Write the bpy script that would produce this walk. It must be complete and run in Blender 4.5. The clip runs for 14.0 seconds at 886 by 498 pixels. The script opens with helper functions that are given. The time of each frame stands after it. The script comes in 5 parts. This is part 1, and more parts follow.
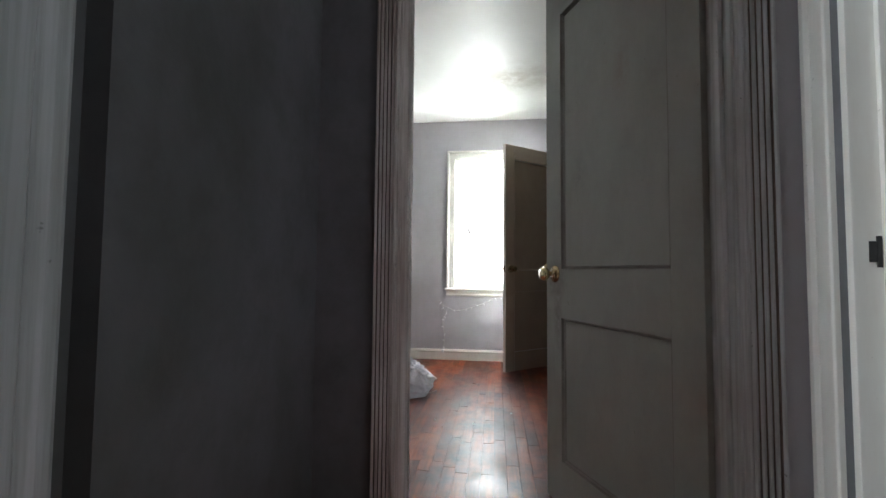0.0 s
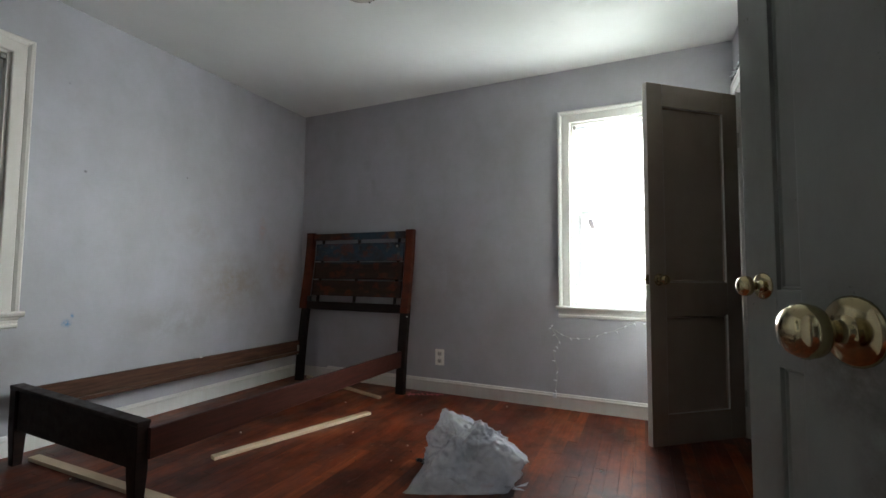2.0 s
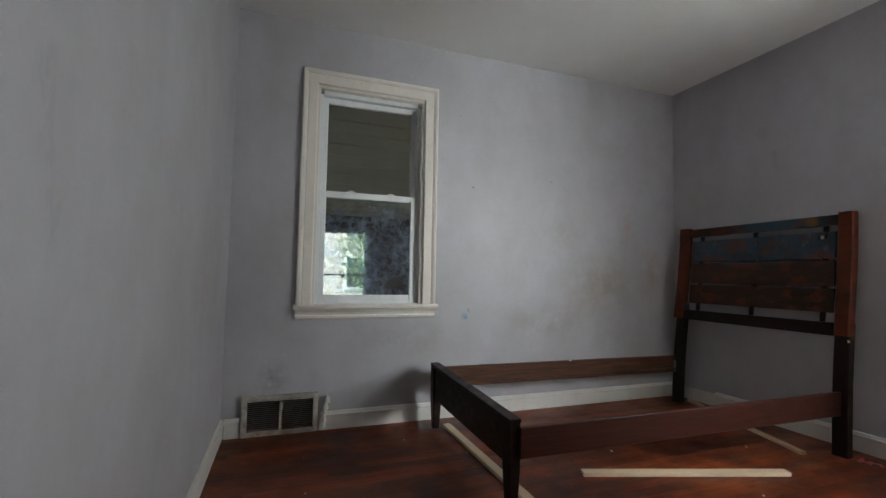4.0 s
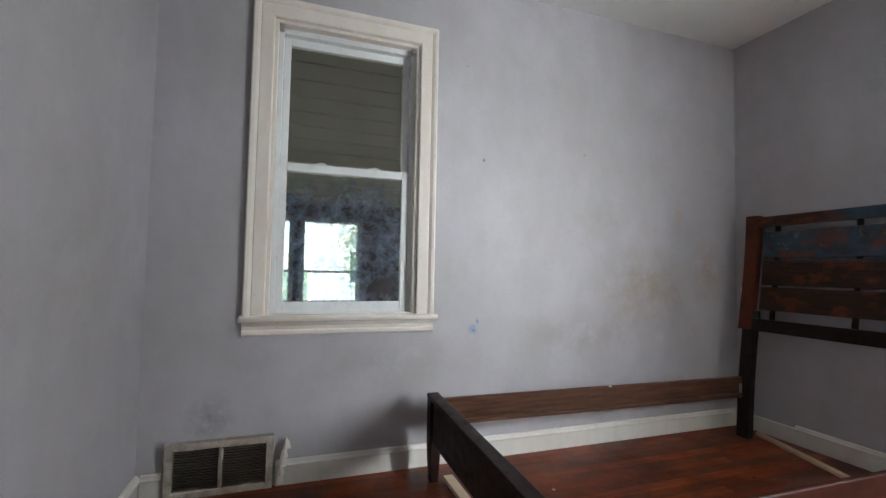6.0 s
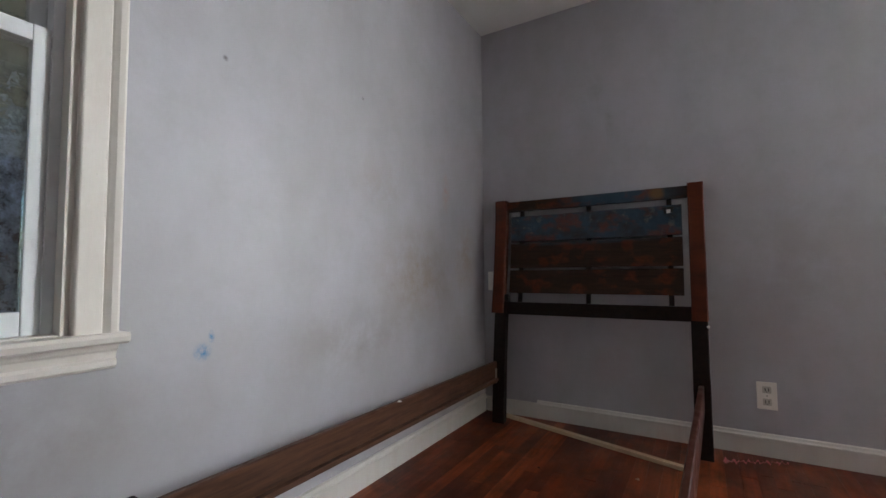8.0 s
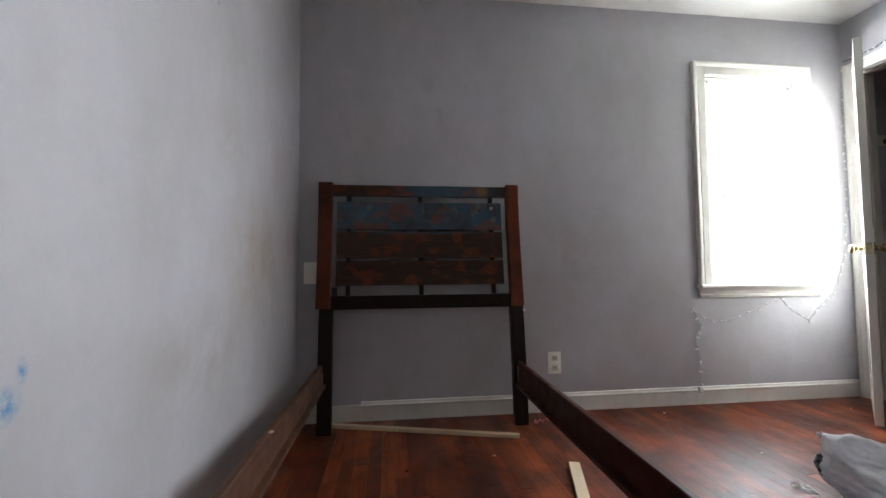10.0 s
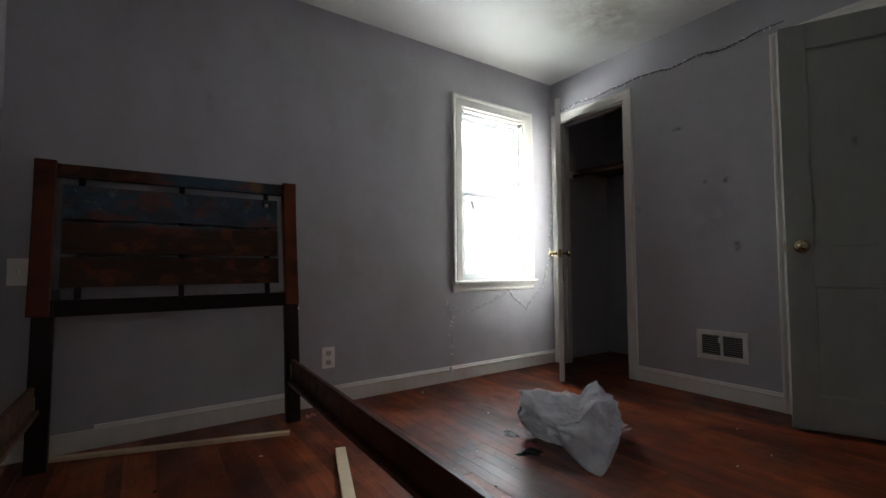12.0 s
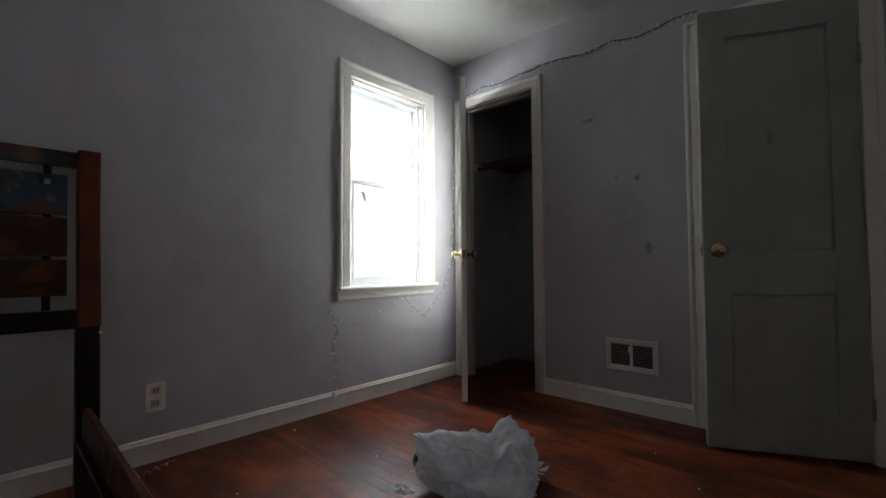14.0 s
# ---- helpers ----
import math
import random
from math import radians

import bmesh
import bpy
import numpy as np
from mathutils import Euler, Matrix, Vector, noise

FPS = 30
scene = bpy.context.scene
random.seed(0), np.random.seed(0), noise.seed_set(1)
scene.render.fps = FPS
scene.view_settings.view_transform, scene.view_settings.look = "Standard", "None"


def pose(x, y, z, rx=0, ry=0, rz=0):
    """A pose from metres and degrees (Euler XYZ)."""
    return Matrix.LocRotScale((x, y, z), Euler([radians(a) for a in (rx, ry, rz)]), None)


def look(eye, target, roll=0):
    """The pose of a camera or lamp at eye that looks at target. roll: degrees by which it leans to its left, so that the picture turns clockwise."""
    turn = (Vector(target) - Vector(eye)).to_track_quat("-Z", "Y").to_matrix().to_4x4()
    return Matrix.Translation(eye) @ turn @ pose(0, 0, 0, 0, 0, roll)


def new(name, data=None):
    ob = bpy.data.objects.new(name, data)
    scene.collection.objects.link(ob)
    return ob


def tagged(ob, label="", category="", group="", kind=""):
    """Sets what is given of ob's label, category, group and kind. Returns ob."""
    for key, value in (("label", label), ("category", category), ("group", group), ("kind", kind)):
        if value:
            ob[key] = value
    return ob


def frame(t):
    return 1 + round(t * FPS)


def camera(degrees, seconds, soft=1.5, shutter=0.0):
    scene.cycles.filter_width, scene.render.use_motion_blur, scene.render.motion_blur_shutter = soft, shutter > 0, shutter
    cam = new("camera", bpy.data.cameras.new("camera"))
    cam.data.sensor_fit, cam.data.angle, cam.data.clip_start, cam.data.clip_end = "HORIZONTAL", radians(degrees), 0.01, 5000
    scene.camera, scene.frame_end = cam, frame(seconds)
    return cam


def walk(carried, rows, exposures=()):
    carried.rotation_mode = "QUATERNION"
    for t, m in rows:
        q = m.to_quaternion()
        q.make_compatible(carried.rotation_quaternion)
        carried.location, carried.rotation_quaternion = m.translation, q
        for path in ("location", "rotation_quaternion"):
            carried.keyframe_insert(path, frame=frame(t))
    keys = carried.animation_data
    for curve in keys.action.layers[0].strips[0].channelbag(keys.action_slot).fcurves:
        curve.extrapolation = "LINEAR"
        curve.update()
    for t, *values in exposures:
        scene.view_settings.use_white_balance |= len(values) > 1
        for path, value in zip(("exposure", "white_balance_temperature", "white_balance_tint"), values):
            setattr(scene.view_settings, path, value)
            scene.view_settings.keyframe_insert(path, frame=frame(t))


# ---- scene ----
cam = camera(90.9, 14.0)
PATH = [
    (0, (2.880, -4.426, 0.891), (2.641, -2.444, 0.992), 0.5),
    (0.5, (2.928, -4.055, 0.895), (2.663, -2.076, 1.004), 0.5),
    (1, (3.039, -3.703, 0.928), (2.68, -1.738, 1.026), -0.1),
    (1.5, (3.033, -3.398, 0.917), (2.328, -1.53, 1.031), 0.5),
    (2, (2.932, -3.202, 0.934), (2.102, -1.386, 1.052), 0.5),
    (2.5, (2.845, -3.049, 0.925), (1.755, -1.376, 1.046), 0.5),
    (3, (2.803, -2.94, 0.898), (1.335, -1.588, 1.032), 0.6),
    (3.5, (2.729, -2.932, 0.9), (1.015, -1.91, 1.032), 0.9),
    (4, (2.697, -2.967, 0.909), (0.818, -2.294, 1.033), 1.0),
    (4.2, (2.682, -2.991, 0.92), (0.765, -2.431, 1.039), 1.0),
    (6.5, (1.86, -2.613, 0.940), (0.0, -1.879, 1.014), 1.2),
    (7, (1.688, -2.567, 0.901), (0.059, -1.412, 1.004), 0.6),
    (7.5, (1.461, -2.567, 0.875), (0.139, -1.07, 0.991), -0.1),
    (10, (0.489, -2.476, 0.813), (0.739, -0.497, 0.917), -0.5),
    (10.5, (0.446, -2.562, 0.812), (1.038, -0.654, 0.907), -0.5),
    (11, (0.446, -2.571, 0.83), (1.336, -0.781, 0.909), -0.5),
    (11.5, (0.493, -2.604, 0.807), (1.53, -0.896, 0.897), -0.4),
    (12, (0.511, -2.604, 0.817), (1.644, -0.958, 0.904), -0.4),
    (12.5, (0.535, -2.56, 0.818), (1.725, -0.955, 0.905), -0.4),
    (13, (0.651, -2.466, 0.825), (1.864, -0.878, 0.909), -0.5),
    (13.5, (0.781, -2.378, 0.824), (2.002, -0.796, 0.91), -0.5),
    (14, (0.872, -2.246, 0.848), (2.348, -0.899, 0.923), -0.3),
]
# seconds, stops, kelvin, tint: the clip's camera drifts a little cooler and greener in the middle of the first turn
EXPOSURES = [(0, 3.45, 6500, 8), (0.5, 3.4, 6500, 9), (1.5, 2.8, 6450, 6), (2.5, 2.45, 6400, 3), (3, 2.3, 6400, 0), (3.5, 2.32, 6400, 0), (4, 2.7, 6600, 7),
             (6.5, 3.25, 6500, 10), (7.5, 2.95, 6550, 11), (10, 3.2, 6500, 11), (11, 2.5, 6600, 10), (12.5, 2.0, 6500, 10), (14, 1.85, 6500, 10)]
walk(cam, [(t, look(eye, target, roll)) for t, eye, target, roll in PATH], EXPOSURES)

# ---------------- world, sun, large lights ----------------
world = bpy.data.worlds.new("world")
scene.world = world
world.use_nodes = True
wn = world.node_tree.nodes
sky = wn.new("ShaderNodeTexSky")
sky.sky_type, sky.sun_disc = "NISHITA", False
sky.sun_elevation, sky.sun_rotation = radians(48), radians(150)
wn["Background"].inputs["Strength"].default_value = 0.15
world.node_tree.links.new(sky.outputs[0], wn["Background"].inputs["Color"])

sun = new("sun", bpy.data.lights.new("sun", "SUN"))
sun.data.energy, sun.data.angle, sun.data.color = 4.0, radians(0.5), (1, 0.95, 0.88)
sun.matrix_world = look((8, -13.9, 17.8), (0, 0, 0))


def window_light(name, eye, target, w, h, power, color):
    ob = new(name, bpy.data.lights.new(name, "AREA"))
    ob.data.shape, ob.data.size, ob.data.size_y = "RECTANGLE", w, h
    ob.data.energy, ob.data.color = power, color
    ob.matrix_world = look(eye, target)
    return ob


window_light("daylight_north", (2.80, 0.155, 1.39), (1.6, -1.8, 1.0), 0.64, 1.28, 5.5, (0.93, 0.97, 1.0))
window_light("daylight_side_yard", (4.45, 0.68, 1.75), (0.0, -0.7, 1.5), 1.5, 2.6, 108, (0.93, 0.97, 1.0))
window_light("daylight_west_yard", (1.24, 1.10, 1.75), (5.6, 0.8, 1.2), 1.7, 2.6, 165, (0.93, 0.97, 1.0))
# lamp added in an unseen side room to light the hall
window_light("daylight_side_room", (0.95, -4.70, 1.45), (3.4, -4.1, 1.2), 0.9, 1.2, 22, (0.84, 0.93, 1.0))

# ---------------- materials ----------------
CEIL, EX, SY = 2.437, 3.475, -3.275


class Mat:
    """A node material with short names for the nodes it needs."""

    def __init__(self, name, rough=0.6, metal=0.0, spec=0.5):
        self.m = bpy.data.materials.new(name)
        self.m.use_nodes = True
        self.t = self.m.node_tree
        self.b = self.t.nodes["Principled BSDF"]
        self.b.inputs["Roughness"].default_value = rough
        self.b.inputs["Metallic"].default_value = metal
        self.b.inputs["Specular IOR Level"].default_value = spec
        self.pos = self.t.nodes.new("ShaderNodeNewGeometry").outputs["Position"]

    def n(self, kind, **kw):
        node = self.t.nodes.new(kind)
        for k, v in kw.items():
            if k in node.inputs:
                self.put(v, node.inputs[k])
        return node

    def put(self, v, socket):
        if isinstance(v, bpy.types.NodeSocket):
            self.t.links.new(v, socket)
        else:
            socket.default_value = v

    def scaled(self, s, vec=None):
        node = self.t.nodes.new("ShaderNodeVectorMath")
        node.operation = "MULTIPLY"
        self.put(vec or self.pos, node.inputs[0])
        node.inputs[1].default_value = s if isinstance(s, tuple) else (s, s, s)
        return node.outputs[0]

    def noise(self, s, detail=4, rough=0.55, vec=None):
        node = self.n("ShaderNodeTexNoise")
        node.inputs["Scale"].default_value = 1
        node.inputs["Detail"].default_value = detail
        node.inputs["Roughness"].default_value = rough
        self.put(self.scaled(s, vec), node.inputs["Vector"])
        return node.outputs["Fac"]

    def ramp(self, fac, *stops):
        node = self.n("ShaderNodeValToRGB")
        self.put(fac, node.inputs[0])
        e = node.color_ramp.elements
        while len(e) < len(stops):
            e.new(0.5)
        for k, (p, c) in enumerate(stops):
            e[k].position = p
            e[k].color = (c, c, c, 1) if isinstance(c, (int, float)) else (*c, 1)
        return node.outputs[0]

    def mix(self, fac, a, b, kind="MIX"):
        node = self.t.nodes.new("ShaderNodeMix")
        node.data_type, node.blend_type = "RGBA", kind
        self.put(fac, node.inputs[0])
        for v, k in ((a, 6), (b, 7)):
            self.put((*v, 1) if isinstance(v, tuple) else v, node.inputs[k])
        return node.outputs[2]

    def math(self, op, a, b=0.0):
        node = self.t.nodes.new("ShaderNodeMath")
        node.operation = op
        self.put(a, node.inputs[0])
        self.put(b, node.inputs[1])
        return node.outputs[0]

    def spot(self, centre, radii, soft=0.5):
        """1 inside an ellipsoid round a place, fading to 0 at its edge."""
        sub = self.t.nodes.new("ShaderNodeVectorMath")
        sub.operation = "SUBTRACT"
        self.put(self.pos, sub.inputs[0])
        sub.inputs[1].default_value = centre
        ln = self.t.nodes.new("ShaderNodeVectorMath")
        ln.operation = "LENGTH"
        self.put(self.scaled(tuple(1 / r for r in radii), sub.outputs[0]), ln.inputs[0])
        return self.ramp(ln.outputs["Value"], (1 - soft, 1.0), (1.0, 0.0))

    def colour(self, c):
        self.put((*c, 1) if isinstance(c, tuple) else c, self.b.inputs["Base Color"])
        return self

    def rough(self, v):
        self.put(v, self.b.inputs["Roughness"])
        return self

    def bump(self, h, strength=0.2, dist=0.01):
        node = self.n("ShaderNodeBump")
        node.inputs["Strength"].default_value = strength
        node.inputs["Distance"].default_value = dist
        self.put(h, node.inputs["Height"])
        self.put(node.outputs[0], self.b.inputs["Normal"])
        return self


def plaster(name, base, dirt, stains=(), amount=0.65):
    m = Mat(name, 0.55, spec=0.35)
    broad = m.ramp(m.noise((1.6, 1.6, 0.9), 6, 0.6), (0.38, 0.0), (0.72, 1.0))
    fine = m.ramp(m.noise(7.0, 6, 0.7), (0.45, 0.0), (0.8, 1.0))
    col = m.mix(m.math("MULTIPLY", broad, amount), base, dirt)
    col = m.mix(m.math("MULTIPLY", fine, amount * 0.5), col, dirt)
    scuff = m.ramp(m.noise((5.0, 5.0, 2.2), 8, 0.75), (0.66, 0.0), (0.74, 1.0))
    col = m.mix(m.math("MULTIPLY", scuff, 0.30), col, tuple(c * 0.55 for c in base))
    for centre, radii, c, amt in stains:
        patch = m.math("MULTIPLY", m.spot(centre, radii, 0.9), m.ramp(m.noise(22.0 / max(radii) * 0.12, 5, 0.7), (0.35, 0.0), (0.6, 1.0)))
        col = m.mix(m.math("MULTIPLY", patch, amt), col, c)
    m.colour(col)
    m.rough(m.ramp(m.noise(3.0, 4), (0.3, 0.42), (0.8, 0.62)))
    h = m.math("ADD", m.noise(55.0, 4, 0.6), m.math("MULTIPLY", m.noise(9.0, 3), 2.0))
    return m.bump(h, 0.12, 0.004).m


WALL = (0.47, 0.464, 0.50)
M_WALL_W = plaster("lavender_grey_wall_paint", WALL, (0.33, 0.315, 0.305), (
    ((0, -1.84, 0.645), (0.05, 0.030, 0.030), (0.03, 0.20, 0.42), 1.0),
    ((0, -1.815, 0.685), (0.05, 0.012, 0.022), (0.03, 0.20, 0.42), 1.0),
    ((0, -0.48, 1.31), (0.05, 0.05, 0.13), (0.55, 0.28, 0.18), 0.5),
    ((0, -0.75, 0.85), (0.1, 0.42, 0.30), (0.33, 0.27, 0.20), 0.8),
    ((0, -1.20, 0.60), (0.1, 0.5, 0.18), (0.31, 0.28, 0.25), 0.7), ((0, -2.25, 0.50), (0.1, 0.5, 0.16), (0.30, 0.27, 0.25), 0.6), ((0, -1.05, 1.25), (0.1, 0.22, 0.14), (0.36, 0.31, 0.27), 0.5),
    ((0, -1.79, 1.515), (0.05, 0.012, 0.012), (0.12, 0.11, 0.11), 1.0),
    ((0, -1.17, 1.605), (0.05, 0.010, 0.010), (0.16, 0.15, 0.15), 1.0),
    ((0, -1.89, 2.0), (0.05, 0.010, 0.010), (0.16, 0.15, 0.15), 1.0),
    ((0, -0.25, 0.95), (0.1, 0.16, 0.25), (0.38, 0.27, 0.20), 0.7),
    ((0, -3.02, 0.30), (0.1, 0.12, 0.12), (0.20, 0.19, 0.19), 0.6)))
M_WALL_N = plaster("grey_wall_paint", WALL, (0.33, 0.315, 0.305), (
    ((0.72, 0, 1.92), (0.05, 0.05, 0.10), (0.34, 0.33, 0.32), 0.5),
    ((0.79, 0, 1.72), (0.03, 0.05, 0.12), (0.32, 0.31, 0.30), 0.5),
    ((1.55, 0, 0.9), (0.45, 0.1, 0.5), (0.36, 0.33, 0.32), 0.6)))
# east wall: the room's paint times 0.86, its shade put into the colour
M_WALL_E = plaster("shaded_grey_wall_paint_scuffed", tuple(0.86 * c for c in WALL), (0.33, 0.315, 0.305), (
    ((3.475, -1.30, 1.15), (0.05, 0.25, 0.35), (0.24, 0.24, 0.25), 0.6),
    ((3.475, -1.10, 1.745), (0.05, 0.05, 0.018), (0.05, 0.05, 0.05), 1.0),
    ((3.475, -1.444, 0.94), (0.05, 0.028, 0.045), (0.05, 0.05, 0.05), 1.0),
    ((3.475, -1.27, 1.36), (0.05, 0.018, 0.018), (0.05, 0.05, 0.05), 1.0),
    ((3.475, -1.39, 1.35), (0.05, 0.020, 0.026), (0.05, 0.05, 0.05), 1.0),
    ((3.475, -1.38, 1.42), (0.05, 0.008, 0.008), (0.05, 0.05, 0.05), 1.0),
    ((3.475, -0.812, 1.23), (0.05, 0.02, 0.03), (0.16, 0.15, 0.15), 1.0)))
M_WALL_S = plaster("grey_wall_paint_south", WALL, (0.33, 0.315, 0.305), (
    ((0.6, -3.275, 0.9), (0.5, 0.1, 0.5), (0.34, 0.30, 0.27), 0.4),))
# hall walls take a darker grey than the room's walls
M_HALL = plaster("dark_grey_hall_wall", (0.18, 0.18, 0.195), (0.055, 0.06, 0.045), amount=0.9)
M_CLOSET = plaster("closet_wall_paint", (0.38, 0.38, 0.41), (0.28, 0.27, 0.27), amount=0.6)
M_CEIL = plaster("white_ceiling_paint", (0.78, 0.78, 0.76), (0.66, 0.65, 0.62), (
    ((2.95, -0.95, CEIL), (0.50, 0.36, 0.1), (0.36, 0.33, 0.27), 0.95),), amount=0.4)


def paint(name, base, grime, amount=0.4, rough=0.38, streak=(14, 14, 2.0), chip=0.0, stains=()):
    m = Mat(name, rough)
    g = m.ramp(m.noise(streak, 6, 0.7), (0.42, 0.0), (0.72, 1.0))
    b = m.ramp(m.noise(2.3, 4), (0.4, 0.0), (0.7, 1.0))
    col = m.mix(m.math("MULTIPLY", g, amount), base, grime)
    col = m.mix(m.math("MULTIPLY", b, amount * 0.65), col, grime)
    spots = m.ramp(m.noise(38.0, 3, 0.8), (0.70, 0.0), (0.74, 1.0))
    col = m.mix(m.math("MULTIPLY", spots, 0.35 + chip), col, tuple(c * 0.35 for c in grime))
    for centre, radii, c, amt in stains:
        patch = m.math("MULTIPLY", m.spot(centre, radii, 0.9), m.ramp(m.noise(28.0, 5, 0.7), (0.30, 0.0), (0.6, 1.0)))
        col = m.mix(m.math("MULTIPLY", patch, amt), col, c)
    m.colour(col)
    m.rough(m.ramp(m.noise(12.0, 4), (0.3, rough - 0.08), (0.8, rough + 0.15)))
    return m.bump(m.noise((60, 60, 14), 4), 0.15, 0.003).m


M_TRIM = paint("white_trim_paint", (0.72, 0.71, 0.67), (0.52, 0.46, 0.38), 0.3)
M_TRIM_W = paint("cream_window_trim_paint", (0.77, 0.73, 0.67), (0.54, 0.46, 0.38), 0.25, streak=(9, 9, 5.0))
M_TRIM_HALL = paint("dirty_old_trim_paint", (0.80, 0.77, 0.75), (0.24, 0.155, 0.12), 0.9, 0.42, (70, 70, 1.6), 0.4)
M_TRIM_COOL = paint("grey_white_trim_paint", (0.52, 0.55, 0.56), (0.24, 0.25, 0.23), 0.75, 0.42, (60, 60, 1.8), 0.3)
M_GROOVE = paint("dark_groove_paint", (0.16, 0.12, 0.10), (0.06, 0.04, 0.032), 0.9, 0.6, (60, 60, 3.0), 0.3)
# the entry door's panel moulding, a darker tone than its leaf
M_DOOR_EDGE = paint("dark_moulding_paint", (0.28, 0.285, 0.265), (0.13, 0.11, 0.09), 0.7, 0.5, (9, 9, 5), 0.3)
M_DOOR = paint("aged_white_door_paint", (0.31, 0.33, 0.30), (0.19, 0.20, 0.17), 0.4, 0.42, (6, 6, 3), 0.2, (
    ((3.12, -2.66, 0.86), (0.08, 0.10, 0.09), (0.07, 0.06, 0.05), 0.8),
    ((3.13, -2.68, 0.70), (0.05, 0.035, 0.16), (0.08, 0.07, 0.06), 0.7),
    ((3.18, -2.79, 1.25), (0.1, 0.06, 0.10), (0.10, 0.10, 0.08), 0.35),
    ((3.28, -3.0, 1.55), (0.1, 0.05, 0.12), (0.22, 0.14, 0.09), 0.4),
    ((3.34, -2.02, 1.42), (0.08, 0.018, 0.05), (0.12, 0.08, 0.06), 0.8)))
# closet door by the window: beige on one face, white on the other
M_DOOR_BEIGE = paint("beige_door_back", (0.36, 0.30, 0.23), (0.25, 0.20, 0.15), 0.4, 0.42, (6, 6, 3), 0.2)
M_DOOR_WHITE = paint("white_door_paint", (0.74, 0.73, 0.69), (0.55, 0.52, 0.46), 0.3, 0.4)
M_SASH = paint("white_vinyl", (0.76, 0.79, 0.80), (0.60, 0.61, 0.60), 0.2, 0.3)
M_VENT = paint("white_register_enamel", (0.66, 0.65, 0.62), (0.42, 0.36, 0.28), 0.4, 0.4)


def plain(name, c, rough=0.5, metal=0.0, vary=0.25, scale=25.0):
    m = Mat(name, rough, metal)
    m.colour(m.mix(m.noise(scale, 4), tuple(v * (1 - vary) for v in c), tuple(min(1, v * (1 + vary)) for v in c)))
    m.rough(m.ramp(m.noise(scale * 1.7, 3), (0.3, max(0.05, rough - 0.08)), (0.8, min(1, rough + 0.1))))
    return m.m


M_BRASS = plain("polished_brass", (0.54, 0.46, 0.27), 0.16, 1.0, 0.08)
M_OLD_BRASS = plain("tarnished_brass", (0.44, 0.38, 0.20), 0.24, 1.0, 0.3)
M_STEEL = plain("dull_steel", (0.42, 0.40, 0.36), 0.4, 1.0, 0.15)
M_DARK = plain("dark_void_metal", (0.03, 0.03, 0.03), 0.7)
M_VENT_OLD = paint("rust_stained_register_enamel", (0.52, 0.50, 0.45), (0.20, 0.13, 0.08), 0.9, 0.5, (22, 22, 22), 0.4)
# outlet sockets, greyer than their plate
M_SOCKET = plain("grey_socket_plastic", (0.58, 0.56, 0.50), 0.35, 0, 0.08)
# east register's louvres, a darker grey than its frame
M_SLAT = plain("grey_slat_enamel", (0.36, 0.355, 0.345), 0.5, 0, 0.2)
M_PLATE = plain("ivory_outlet_plastic", (0.90, 0.88, 0.82), 0.35, 0, 0.05)
M_PINE = plain("raw_pine", (0.62, 0.50, 0.34), 0.6, 0, 0.15, 12)
M_PINK = plain("pink_plastic_film", (0.62, 0.20, 0.24), 0.4, 0, 0.3, 60)
M_BLACK = plain("black_plastic", (0.02, 0.02, 0.02), 0.3, 0, 0.2)
M_WHITE = plain("white_scrap", (0.75, 0.74, 0.72), 0.6, 0, 0.1)
M_TAPE = plain("yellowed_grey_tape", (0.50, 0.49, 0.50), 0.4, 0, 0.3, 60)
M_CORD = plain("clear_green_cord", (0.42, 0.43, 0.40), 0.5, 0, 0.2)
# same cord along the east wall, its backlit shade put into the colour
M_CORD_SHADED = plain("backlit_green_cord", (0.10, 0.11, 0.09), 0.5, 0, 0.2)
M_GARDEN = plain("lawn", (0.15, 0.19, 0.11), 0.9, 0, 0.5, 3)
M_LEAF = plain("leaf", (0.19, 0.25, 0.15), 0.6, 0, 0.5, 2)
M_BARK = plain("bark", (0.12, 0.09, 0.06), 0.9, 0, 0.3, 9)
M_SIDING = plain("pale_siding", (0.62, 0.55, 0.52), 0.7, 0, 0.1, 3)
M_NEAR_SIDING = plain("white_siding", (0.78, 0.78, 0.76), 0.7, 0, 0.05, 3)
M_ROOF = plain("shingle", (0.08, 0.075, 0.07), 0.9, 0, 0.3, 30)
M_PORCH = plain("dark_porch_boards", (0.075, 0.055, 0.045), 0.7, 0, 0.35, 8)
M_PORCH_CEIL = plain("porch_ceiling_boards", (0.42, 0.43, 0.38), 0.6, 0, 0.15, 5)
M_PORCH_TRIM = plain("porch_trim", (0.28, 0.28, 0.27), 0.6, 0, 0.2, 20)


